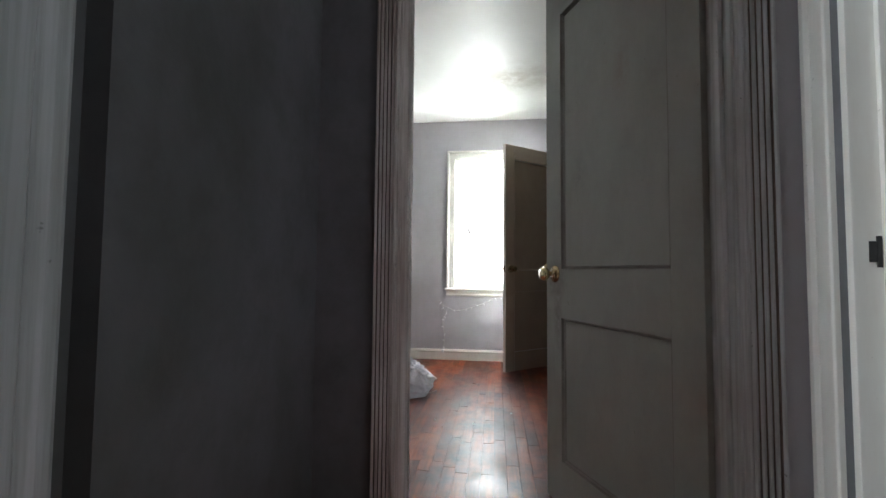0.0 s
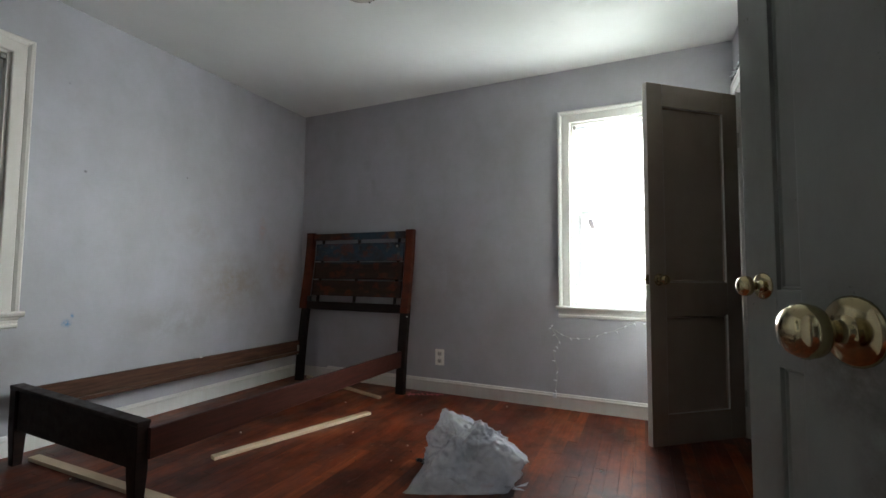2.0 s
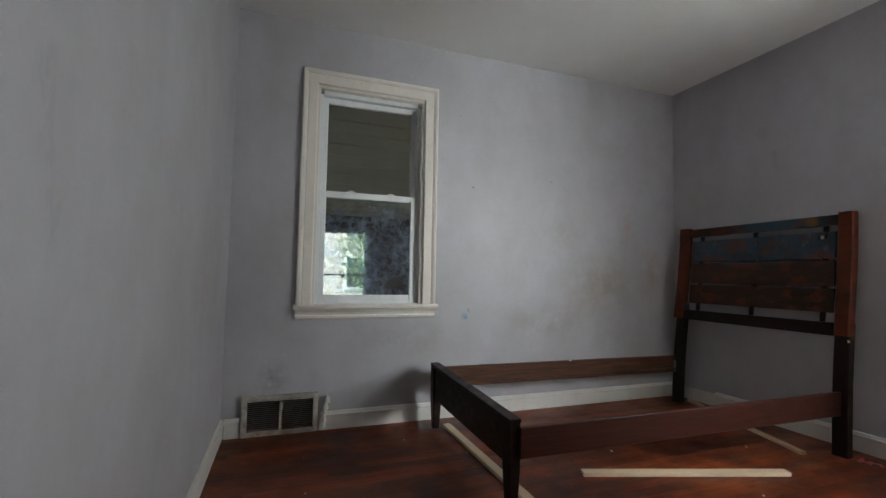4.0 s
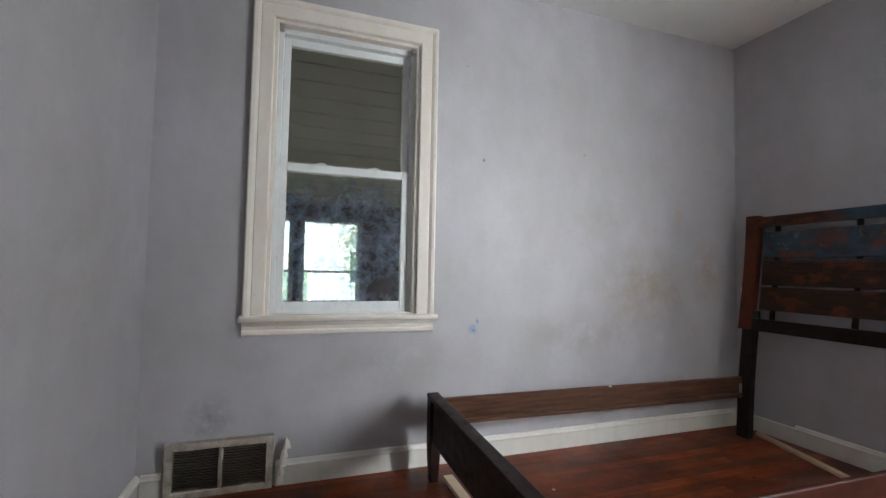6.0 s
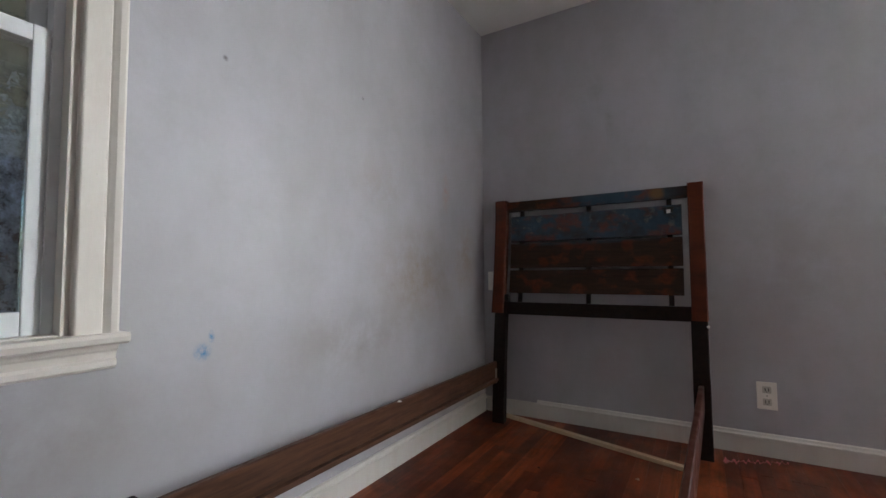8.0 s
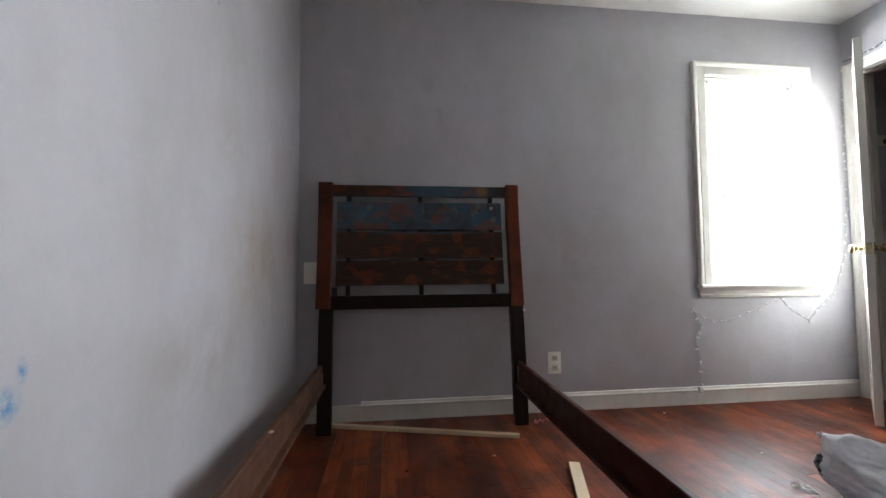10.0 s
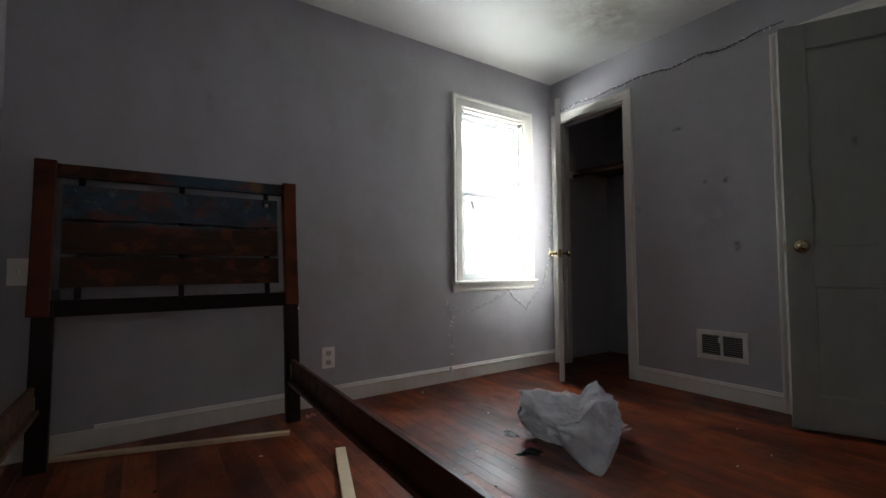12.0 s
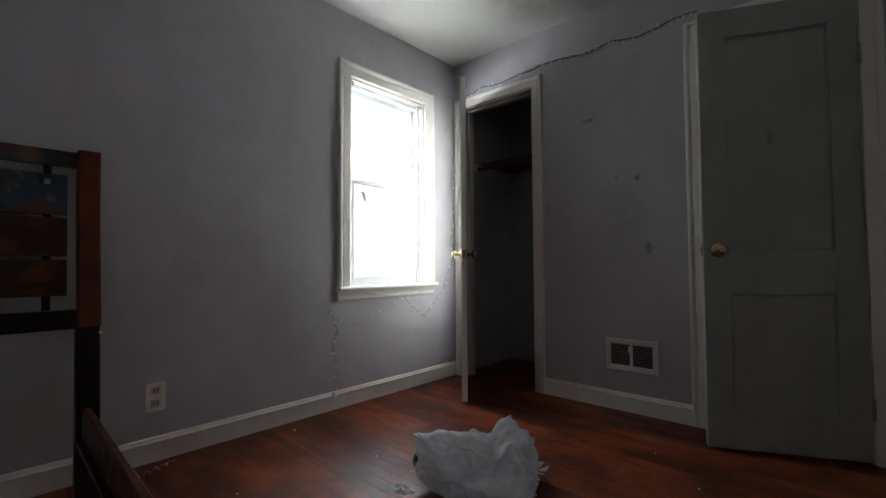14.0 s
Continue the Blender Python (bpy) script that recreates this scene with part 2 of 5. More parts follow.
def dark_wood(name, a, b, painted=False, rough=0.42):
    m = Mat(name, rough, spec=0.16)
    grain = m.noise((2.4, 2.4, 5.5) if painted is None else (5, 5, 60) if painted else (55, 4, 55), 7, 0.7)
    col = m.mix(m.ramp(grain, (0.3, 0.0), (0.7, 1.0)), a, b)
    if painted:
        sep = m.n("ShaderNodeSeparateXYZ")
        m.put(m.pos, sep.inputs[0])
        height = sep.outputs["Z"]
        # the upper slat and the middle of the top rail are blue, the lower slats brown
        zone = m.ramp(m.math("MULTIPLY", height, 0.7), (0.715, 0.0), (0.745, 1.0), (0.860, 1.0), (0.868, 0.0))
        rail = m.spot((0.83, -0.05, 1.268), (0.34, 0.4, 0.09), 0.5)
        line = m.spot((0.62, -0.05, 1.036), (0.42, 0.4, 0.022), 0.6)
        blue = m.math("MAXIMUM", m.math("MULTIPLY", zone, m.ramp(m.noise((8.0, 8.0, 11.0), 5, 0.6, m.scaled((1, 1, -1))), (0.30, 0.25), (0.52, 1.0))), m.math("MAXIMUM", rail, m.math("MULTIPLY", line, 0.8)))
        col = m.mix(m.math("MULTIPLY", blue, 0.85), col, m.mix(m.noise(30.0, 5, 0.7), (0.020, 0.050, 0.085), (0.065, 0.115, 0.15)))
        blob = m.ramp(m.noise((9.0, 9.0, 13.0), 3, 0.5), (0.52, 0.0), (0.62, 1.0))
        blob = m.math("MULTIPLY", blob, m.ramp(m.noise(42.0, 4, 0.7), (0.30, 0.35), (0.60, 1.0)))
        col = m.mix(m.math("MULTIPLY", blob, 0.62), col, m.mix(m.noise(12.0, 2), (0.22, 0.040, 0.014), (0.13, 0.045, 0.014)))
        pale = m.math("MULTIPLY", m.ramp(m.noise(17.0, 5, 0.7), (0.58, 0.0), (0.66, 1.0)), zone)
        col = m.mix(m.math("MULTIPLY", pale, 0.45), col, (0.22, 0.23, 0.19))
        col = m.mix(m.math("MULTIPLY", m.spot((1.02, -0.05, 1.268), (0.045, 0.4, 0.05), 0.6), 0.7), col, (0.22, 0.13, 0.05))
    m.colour(col)
    m.rough(m.ramp(m.noise(20, 4), (0.3, rough - 0.07), (0.8, rough + 0.2)))
    return m.bump(m.noise((50, 8, 50), 4), 0.12, 0.002).m


M_BED = dark_wood("dark_espresso_wood", (0.010, 0.006, 0.005), (0.024, 0.012, 0.009))
M_RAIL = dark_wood("worn_brown_wood", (0.035, 0.016, 0.010), (0.13, 0.06, 0.035), rough=0.42)
M_RAIL_R = dark_wood("mahogany_wood", (0.026, 0.008, 0.006), (0.06, 0.016, 0.010), rough=0.36)
M_ROD = dark_wood("old_brown_wood", (0.10, 0.055, 0.03), (0.20, 0.12, 0.07))
M_HEAD = dark_wood("painted_wood", (0.022, 0.012, 0.008), (0.058, 0.027, 0.015), True, 0.45)
M_STILE = dark_wood("orange_red_painted_wood", (0.045, 0.013, 0.008), (0.17, 0.036, 0.012), None, 0.42)


def board_wood(name, per_island):
    m = Mat(name, 0.25, spec=0.32)
    node = m.t.nodes.new("ShaderNodeNewGeometry" if per_island else "ShaderNodeObjectInfo")
    rnd = node.outputs["Random Per Island" if per_island else "Random"]
    base = m.ramp(rnd, (0.0, (0.080, 0.014, 0.006)), (0.35, (0.135, 0.025, 0.009)), (0.7, (0.19, 0.038, 0.012)), (1.0, (0.31, 0.072, 0.020)))
    off = m.t.nodes.new("ShaderNodeVectorMath")
    off.operation = "ADD"
    m.put(m.scaled((60.0, 3.2, 60.0)), off.inputs[0])
    comb = m.t.nodes.new("ShaderNodeCombineXYZ")
    m.put(m.math("MULTIPLY", rnd, 37.0), comb.inputs[0])
    m.put(m.math("MULTIPLY", rnd, 91.0), comb.inputs[1])
    m.put(comb.outputs[0], off.inputs[1])
    gn = m.n("ShaderNodeTexNoise")
    gn.inputs["Scale"].default_value, gn.inputs["Detail"].default_value = 1.0, 6
    m.put(off.outputs[0], gn.inputs["Vector"])
    col = m.mix(m.ramp(gn.outputs["Fac"], (0.35, 0.0), (0.7, 0.7)), base, (0.05, 0.011, 0.005))
    worn = m.ramp(m.noise((3.6, 1.6, 1), 7, 0.72), (0.47, 0.0), (0.64, 1.0))
    col = m.mix(m.math("MULTIPLY", worn, 0.40), col, (0.38, 0.085, 0.020))
    dark = m.ramp(m.noise((3.1, 3.1, 1), 6, 0.7, m.scaled((-1, 1, 1))), (0.46, 0.0), (0.66, 1.0))
    col = m.mix(m.math("MULTIPLY", dark, 0.88), col, (0.022, 0.007, 0.005))
    dust = m.ramp(m.noise(90.0, 2, 0.5), (0.72, 0.0), (0.76, 1.0))
    col = m.mix(m.math("MULTIPLY", dust, 0.25), col, (0.35, 0.28, 0.22))
    knot = m.math("MULTIPLY", m.spot((1.60, -0.66, 0), (0.17, 0.12, 0.3), 0.95), m.ramp(m.noise(26.0, 5, 0.7), (0.35, 0.0), (0.55, 1.0)))
    col = m.mix(m.math("MULTIPLY", knot, 0.8), col, (0.02, 0.014, 0.016))
    flake = m.math("MULTIPLY", m.spot((1.50, -1.25, 0), (0.55, 0.60, 0.3), 0.9), m.ramp(m.noise((30.0, 12.0, 1), 6, 0.75), (0.60, 0.0), (0.66, 1.0)))
    col = m.mix(m.math("MULTIPLY", flake, 0.5), col, (0.38, 0.30, 0.25))
    m.colour(col)
    m.rough(m.ramp(m.noise((5, 2.5, 1), 6, 0.7), (0.3, 0.28), (0.7, 0.60)))
    return m.bump(m.math("ADD", m.noise((45, 3, 1), 5), m.math("MULTIPLY", m.noise(4, 3), 0.8)), 0.12, 0.003).m


M_BOARD = board_wood("red_brown_floor_board", False)
M_BOARDS = board_wood("red_brown_floor_boards", True)


def glass(name, smear=0.0, clear_tint=(1.0, 1.0, 1.0)):
    m = Mat(name, 0.02)
    m.colour((1.0, 1.0, 1.0))
    t = m.t
    clear = t.nodes.new("ShaderNodeBsdfTransparent")
    clear.inputs["Color"].default_value = (*clear_tint, 1)
    gloss = t.nodes.new("ShaderNodeBsdfGlossy")
    gloss.inputs["Roughness"].default_value = 0.03
    lw = t.nodes.new("ShaderNodeLayerWeight")
    edge = m.math("ADD", m.math("MULTIPLY", m.math("POWER", lw.outputs["Facing"], 4.0), 0.7), 0.04)
    a = t.nodes.new("ShaderNodeMixShader")
    m.put(edge, a.inputs[0])
    m.put(clear.outputs[0], a.inputs[1])
    m.put(gloss.outputs[0], a.inputs[2])
    out = a.outputs[0]
    if smear:
        # greasy smears scatter what comes through and catch the room's light
        blur = t.nodes.new("ShaderNodeBsdfRefraction")
        blur.inputs["IOR"].default_value, blur.inputs["Roughness"].default_value = 1.0, 0.42
        blur.inputs["Color"].default_value = (0.80, 0.90, 1.0, 1)
        film = t.nodes.new("ShaderNodeBsdfDiffuse")
        film.inputs["Color"].default_value = (0.45, 0.60, 0.85, 1)
        both = t.nodes.new("ShaderNodeMixShader")
        both.inputs[0].default_value = 0.10
        m.put(blur.outputs[0], both.inputs[1])
        m.put(film.outputs[0], both.inputs[2])
        b = t.nodes.new("ShaderNodeMixShader")
        swirl = m.math("MULTIPLY", m.ramp(m.noise(24.0, 9, 0.8), (0.42, 0.15), (0.60, 1.0)), m.ramp(m.noise(4.5, 3), (0.34, 0.40), (0.54, 1.0)))
        low = m.spot((-0.06, -2.48, 0.98), (0.4, 0.52, 0.44), 0.35)
        m.put(m.math("MULTIPLY", m.math("MULTIPLY", swirl, low), smear), b.inputs[0])
        m.put(out, b.inputs[1])
        m.put(both.outputs[0], b.inputs[2])
        out = b.outputs[0]
    m.put(out, t.nodes["Material Output"].inputs["Surface"])
    return m.m


M_GLASS = glass("window_glass")
M_GLASS_DIRTY = glass("smeared_window_glass", 0.95)
# porch panes are tinted only to hold down the bright outdoors
M_GLASS_PORCH = glass("dimming_porch_glass", 0.0, (0.60, 0.63, 0.62))


def bag_plastic():
    m = Mat("thin_white_plastic_film", 0.13)
    tint = m.ramp(m.noise(7.0, 3), (0.35, (0.58, 0.60, 0.67)), (0.55, (0.80, 0.81, 0.82)), (0.75, (0.66, 0.64, 0.50)))
    pink = m.ramp(m.noise(9.0, 3, 0.6, m.scaled((1, -1, 1))), (0.62, 0.0), (0.7, 0.5))
    m.colour(m.mix(pink, tint, (0.62, 0.42, 0.46)))
    vor = m.n("ShaderNodeTexVoronoi")
    vor.inputs["Scale"].default_value = 1
    warp = m.t.nodes.new("ShaderNodeVectorMath")
    warp.operation = "ADD"
    m.put(m.scaled((19, 19, 26)), warp.inputs[0])
    nz = m.n("ShaderNodeTexNoise")
    nz.inputs["Scale"].default_value = 14
    m.put(nz.outputs["Color"], warp.inputs[1])
    m.put(warp.outputs[0], vor.inputs["Vector"])
    m.bump(m.math("ADD", vor.outputs["Distance"], m.math("MULTIPLY", m.noise(60.0, 6, 0.7), 0.4)), 0.8, 0.010)
    tr = m.t.nodes.new("ShaderNodeBsdfTranslucent")
    tr.inputs["Color"].default_value = (0.7, 0.72, 0.76, 1)
    mx = m.t.nodes.new("ShaderNodeMixShader")
    mx.inputs[0].default_value = 0.35
    m.put(m.b.outputs[0], mx.inputs[1])
    m.put(tr.outputs[0], mx.inputs[2])
    see = m.t.nodes.new("ShaderNodeBsdfTransparent")
    thin = m.t.nodes.new("ShaderNodeMixShader")
    m.put(m.ramp(m.noise(8.0, 4, 0.6), (0.35, 0.12), (0.65, 0.38)), thin.inputs[0])
    m.put(mx.outputs[0], thin.inputs[1])
    m.put(see.outputs[0], thin.inputs[2])
    m.put(thin.outputs[0], m.t.nodes["Material Output"].inputs["Surface"])
    return m.m


M_BAG = bag_plastic()


def frosted():
    m = Mat("old_glass_shade", 0.2)
    m.colour(m.mix(m.ramp(m.noise(9.0, 5), (0.4, 0.0), (0.75, 1.0)), (0.66, 0.63, 0.54), (0.40, 0.32, 0.20)))
    return m.m


M_SHADE = frosted()


# ---------------- mesh helpers ----------------
def part(name, bm, material, parent=None, label="", smooth=False):
    me = bpy.data.meshes.new(name)
    bmesh.ops.recalc_face_normals(bm, faces=bm.faces)
    bm.to_mesh(me)
    bm.free()
    if smooth:
        me.polygons.foreach_set("use_smooth", [True] * len(me.polygons))
    me.materials.append(material)
    ob = new(name, me)
    if parent:
        ob.parent = parent
    if label:
        ob["label"] = label
    return ob


def thing(name, at=(0, 0, 0), label="", category="", group="", turn=0.0):
    ob = new(name)
    ob.matrix_basis = pose(*at, rz=turn)
    return tagged(ob, label, category, group)


def add_box(bm, lo, hi, bevel=0.0, m=None):
    size = [hi[k] - lo[k] for k in range(3)]
    mid = [(hi[k] + lo[k]) / 2 for k in range(3)]
    made = bmesh.ops.create_cube(bm, size=1.0, matrix=Matrix.Translation(mid) @ Matrix.Diagonal((*size, 1)))["verts"]
    if bevel:
        edges = list({e for v in made for e in v.link_edges})
        made = bmesh.ops.bevel(bm, geom=edges, offset=bevel, segments=2, affect="EDGES", profile=0.6)["verts"]
    if m is not None:
        bmesh.ops.transform(bm, matrix=m, verts=list(made))
    return made


def boxes(*items, bevel=0.0):
    bm = bmesh.new()
    for lo, hi in items:
        add_box(bm, lo, hi, bevel)
    return bm


def sweep(bm, outline, path, closed=False, caps=True):
    """A cross-section of (u, v) pairs carried along frames of (origin, U, V)."""
    rings = [[bm.verts.new(Vector(o) + Vector(U) * u + Vector(V) * v) for u, v in outline] for o, U, V in path]
    k = len(outline)
    for a, b in zip(rings, rings[1:] + ([rings[0]] if closed else [])):
        for i in range(k):
            bm.faces.new((a[i], a[(i + 1) % k], b[(i + 1) % k], b[i]))
    if caps and not closed:
        bm.faces.new(rings[0][::-1])
        bm.faces.new(rings[-1])
    return bm


def lathe(bm, rings, m=None, seg=20):
    """Rings of (radius, height) about z."""
    made = []
    for r, z in rings:
        if r < 1e-5:
            made.append([bm.verts.new((0, 0, z))])
        else:
            made.append([bm.verts.new((r * math.cos(math.tau * k / seg), r * math.sin(math.tau * k / seg), z)) for k in range(seg)])
    for a, b in zip(made, made[1:]):
        for k in range(seg):
            l = (k + 1) % seg
            if len(a) == 1 and len(b) > 1:
                bm.faces.new((a[0], b[k], b[l]))
            elif len(b) == 1 and len(a) > 1:
                bm.faces.new((a[k], a[l], b[0]))
            elif len(a) > 1:
                bm.faces.new((a[k], a[l], b[l], b[k]))
    if m is not None:
        bmesh.ops.transform(bm, matrix=m, verts=[v for ring in made for v in ring])
    return bm


def tube(bm, pts, r=0.002, seg=5):
    path = []
    for k, p in enumerate(pts):
        d = (Vector(pts[min(k + 1, len(pts) - 1)]) - Vector(pts[max(k - 1, 0)])).normalized()
        U = d.cross(Vector((0.3, 0.2, 1))).normalized()
        path.append((p, U, d.cross(U)))
    return sweep(bm, [(r * math.cos(math.tau * j / seg), r * math.sin(math.tau * j / seg)) for j in range(seg)], path)


# a moulded casing's section: u across the board from its inner edge, v out from the wall
CASING = [(0, 0), (0, 0.012), (0.003, 0.015), (0.006, 0.016), (0.050, 0.0172), (0.053, 0.0145), (0.056, 0.0172), (0.060, 0.0195), (0.065, 0.0225), (0.076, 0.024), (0.080, 0.0225), (0.082, 0.020), (0.082, 0.0)]


def casing_section(width, raised=1.0):
    return [(u * width / 0.082, v * raised) for u, v in CASING]


def wall_axes(side):
    """The direction along a wall, and the one out of it into the room, for its side of the room."""
    return {"n": ((1, 0, 0), (0, -1, 0)), "w": ((0, 1, 0), (1, 0, 0)), "e": ((0, 1, 0), (-1, 0, 0)), "s": ((1, 0, 0), (0, 1, 0)),
            "hn": ((1, 0, 0), (0, -1, 0))}[side]


def casing_frame(bm, side, plane, a0, a1, z0, z1, width, raised=1.0):
    """Casing up one side of an opening, over it and down the other. a: along the wall."""
    along, out = (Vector(v) for v in wall_axes(side))
    base = Vector((0, plane, 0)) if side in ("n", "s", "hn") else Vector((plane, 0, 0))
    up = Vector((0, 0, 1))
    at = lambda a, z: base + along * a + up * z
    corners = [(at(a0, z0), -along), (at(a0, z1), (-along + up)), (at(a1, z1), (along + up)), (at(a1, z0), along)]
    return sweep(bm, casing_section(width, raised), [(o, U, out) for o, U in corners])


def baseboard(bm, side, plane, a0, a1, h=0.105):
    along, out = (Vector(v) for v in wall_axes(side))
    base = Vector((0, plane, 0)) if side in ("n", "s", "hn") else Vector((plane, 0, 0))
    sec = [(0, 0), (0, 0.013), (h - 0.03, 0.013), (h - 0.028, 0.019), (h - 0.018, 0.021), (h - 0.012, 0.015), (h - 0.003, 0.012), (h, 0.007), (h, 0)]
    return sweep(bm, sec, [(base + along * a, (0, 0, 1), out) for a in (a0, a1)])


# ---------------- the structure ----------------
def wall(name, material, items, label):
    return tagged(part(name, boxes(*items), material), label, "wall", kind="structure")


T, TN = 0.16, 0.105
wall("wall_north", M_WALL_N, [((-T, 0, -0.05), (2.472, TN, 2.6)), ((3.128, 0, -0.05), (4.4, TN, 2.6)),
     ((2.472, 0, -0.05), (3.128, TN, 0.705)), ((2.472, 0, 2.045), (3.128, TN, 2.6))], "grey painted plaster wall with scuffs")
wall("wall_west", M_WALL_W, [((-T, -3.39, -0.05), (0, -2.822, 2.6)), ((-T, -2.145, -0.05), (0, 0, 2.6)),
     ((-T, -2.822, -0.05), (0, -2.145, 0.72)), ((-T, -2.822, 2.062), (0, -2.145, 2.6))], "lavender-grey painted plaster wall with stains")
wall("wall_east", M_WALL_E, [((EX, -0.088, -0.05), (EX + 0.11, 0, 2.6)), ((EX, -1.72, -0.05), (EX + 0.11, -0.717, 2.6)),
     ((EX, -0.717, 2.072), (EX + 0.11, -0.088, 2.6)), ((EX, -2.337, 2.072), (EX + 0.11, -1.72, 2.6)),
     ((EX, -3.39, -0.05), (EX + 0.11, -2.337, 2.6))], "grey painted plaster wall with chips, shade in its colour")
wall("wall_south", M_WALL_S, [((0, SY - 0.115, -0.05), (2.637, SY, 2.6)), ((3.421, SY - 0.115, -0.05), (EX, SY, 2.6)),
     ((2.637, SY - 0.115, 2.07), (3.421, SY, 2.6))], "grey painted plaster wall")
HY = SY - 0.115
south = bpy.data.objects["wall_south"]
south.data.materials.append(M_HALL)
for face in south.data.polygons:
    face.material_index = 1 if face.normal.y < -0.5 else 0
tagged(part("ceiling", boxes(((-T, -3.39, CEIL), (EX + 0.11, 0.0, CEIL + 0.1))), M_CEIL), "white painted plaster ceiling", "ceiling", kind="structure")
tagged(part("ceiling_hall", boxes(((0.6, -6.2, CEIL - 0.02), (4.6, HY, CEIL + 0.1))), M_CEIL), "white hall ceiling", "ceiling", kind="structure")
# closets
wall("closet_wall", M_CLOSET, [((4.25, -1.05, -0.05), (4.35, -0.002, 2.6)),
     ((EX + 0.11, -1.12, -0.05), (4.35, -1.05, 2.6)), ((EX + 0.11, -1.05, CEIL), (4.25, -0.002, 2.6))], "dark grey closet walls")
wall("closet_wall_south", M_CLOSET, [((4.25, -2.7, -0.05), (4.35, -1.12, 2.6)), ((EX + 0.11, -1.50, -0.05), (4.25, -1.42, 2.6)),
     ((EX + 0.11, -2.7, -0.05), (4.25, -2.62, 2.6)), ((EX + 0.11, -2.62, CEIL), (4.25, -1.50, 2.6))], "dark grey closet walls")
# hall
wall("hall_wall_west", M_HALL, [((2.34, -3.985, -0.05), (2.44, HY, 2.6)), ((2.34, -4.04, -0.05), (2.405, -3.985, 2.6)), ((2.34, -4.13, -0.05), (2.44, -4.04, 2.6)), ((2.34, -4.90, 2.07), (2.44, -4.13, 2.6)), ((2.34, -6.2, -0.05), (2.44, -4.90, 2.6))], "dark grey hall wall")
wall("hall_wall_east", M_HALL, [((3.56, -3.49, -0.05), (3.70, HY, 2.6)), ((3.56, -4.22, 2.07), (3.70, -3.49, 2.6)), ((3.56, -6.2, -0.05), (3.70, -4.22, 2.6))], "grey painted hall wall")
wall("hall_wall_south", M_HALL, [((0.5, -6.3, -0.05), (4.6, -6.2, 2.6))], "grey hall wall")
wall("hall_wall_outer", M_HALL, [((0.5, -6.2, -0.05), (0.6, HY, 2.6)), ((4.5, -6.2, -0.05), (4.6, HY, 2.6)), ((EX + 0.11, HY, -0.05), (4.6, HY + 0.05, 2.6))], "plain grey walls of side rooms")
tagged(part("subfloor", boxes(((-T, -6.3, -0.12), (4.6, 0.0, -0.022))), M_DARK), "dark boards below the floor", "floor", kind="structure")

# jambs and door stops lining each doorway
def jambs(name, axis, lo, hi, a0, a1, top, stop, material, label):
    bm = bmesh.new()
    def bx(a, b, z0, z1, p0=lo, p1=hi):
        q0, q1 = sorted((p0, p1))
        if axis == "y":
            add_box(bm, (a, q0, z0), (b, q1, z1), 0.0015)
        else:
            add_box(bm, (q0, a, z0), (q1, b, z1), 0.0015)
    bx(a0, a0 + 0.016, 0, top)
    bx(a1 - 0.016, a1, 0, top)
    bx(a0 + 0.016, a1 - 0.016, top - 0.016, top)
    s0, s1 = stop
    bx(a0 + 0.016, a0 + 0.027, 0, top - 0.016, s0, s1)
    bx(a1 - 0.027, a1 - 0.016, 0, top - 0.016, s0, s1)
    bx(a0 + 0.027, a1 - 0.027, top - 0.027, top - 0.016, s0, s1)
    return tagged(part(name, bm, material), label, "trim", kind="structure")


jambs("door_frame_1", "y", HY - 0.002, SY + 0.002, 2.635, 3.423, 2.07, (SY - 0.085, SY - 0.052), M_TRIM_HALL, "dirty painted wooden door jambs")
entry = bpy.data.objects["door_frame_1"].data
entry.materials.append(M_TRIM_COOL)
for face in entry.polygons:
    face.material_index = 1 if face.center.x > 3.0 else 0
jambs("door_frame_2", "x", EX - 0.002, EX + 0.112, -0.717, -0.088, 2.072, (EX + 0.045, EX + 0.08), M_TRIM, "white painted closet door jambs")
jambs("door_frame_3", "x", EX - 0.002, EX + 0.112, -2.337, -1.72, 2.072, (EX + 0.045, EX + 0.08), M_TRIM, "white painted closet door jambs")
jambs("door_frame_4", "x", 3.558, 3.702, -4.22, -3.49, 2.07, (3.61, 3.64), M_TRIM, "white painted hall door jambs")

for name, args, mat, lab in (
    ("casing_entry_room", ("s", SY, 2.636, 3.416, 0, 2.068, 0.062, 1.0), M_TRIM, "white fluted wooden door casing"),
    ("casing_closet", ("e", EX, -0.710, -0.092, 0, 2.066, 0.072, 0.9), M_TRIM, "white wooden closet door casing"),
    ("casing_closet_south", ("e", EX, -2.33, -1.727, 0, 2.066, 0.078, 0.9), M_TRIM, "white wooden closet door casing"),
    ("casing_hall_east", ("e", 3.56, -4.213, -3.468, 0, 2.062, 0.062, 0.9), M_TRIM, "white wooden door casing"),
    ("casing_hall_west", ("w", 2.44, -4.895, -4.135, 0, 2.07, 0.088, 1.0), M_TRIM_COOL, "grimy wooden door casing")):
    bm = bmesh.new()
    casing_frame(bm, *args)
    tagged(part(name, bm, mat), lab, "trim", kind="structure")

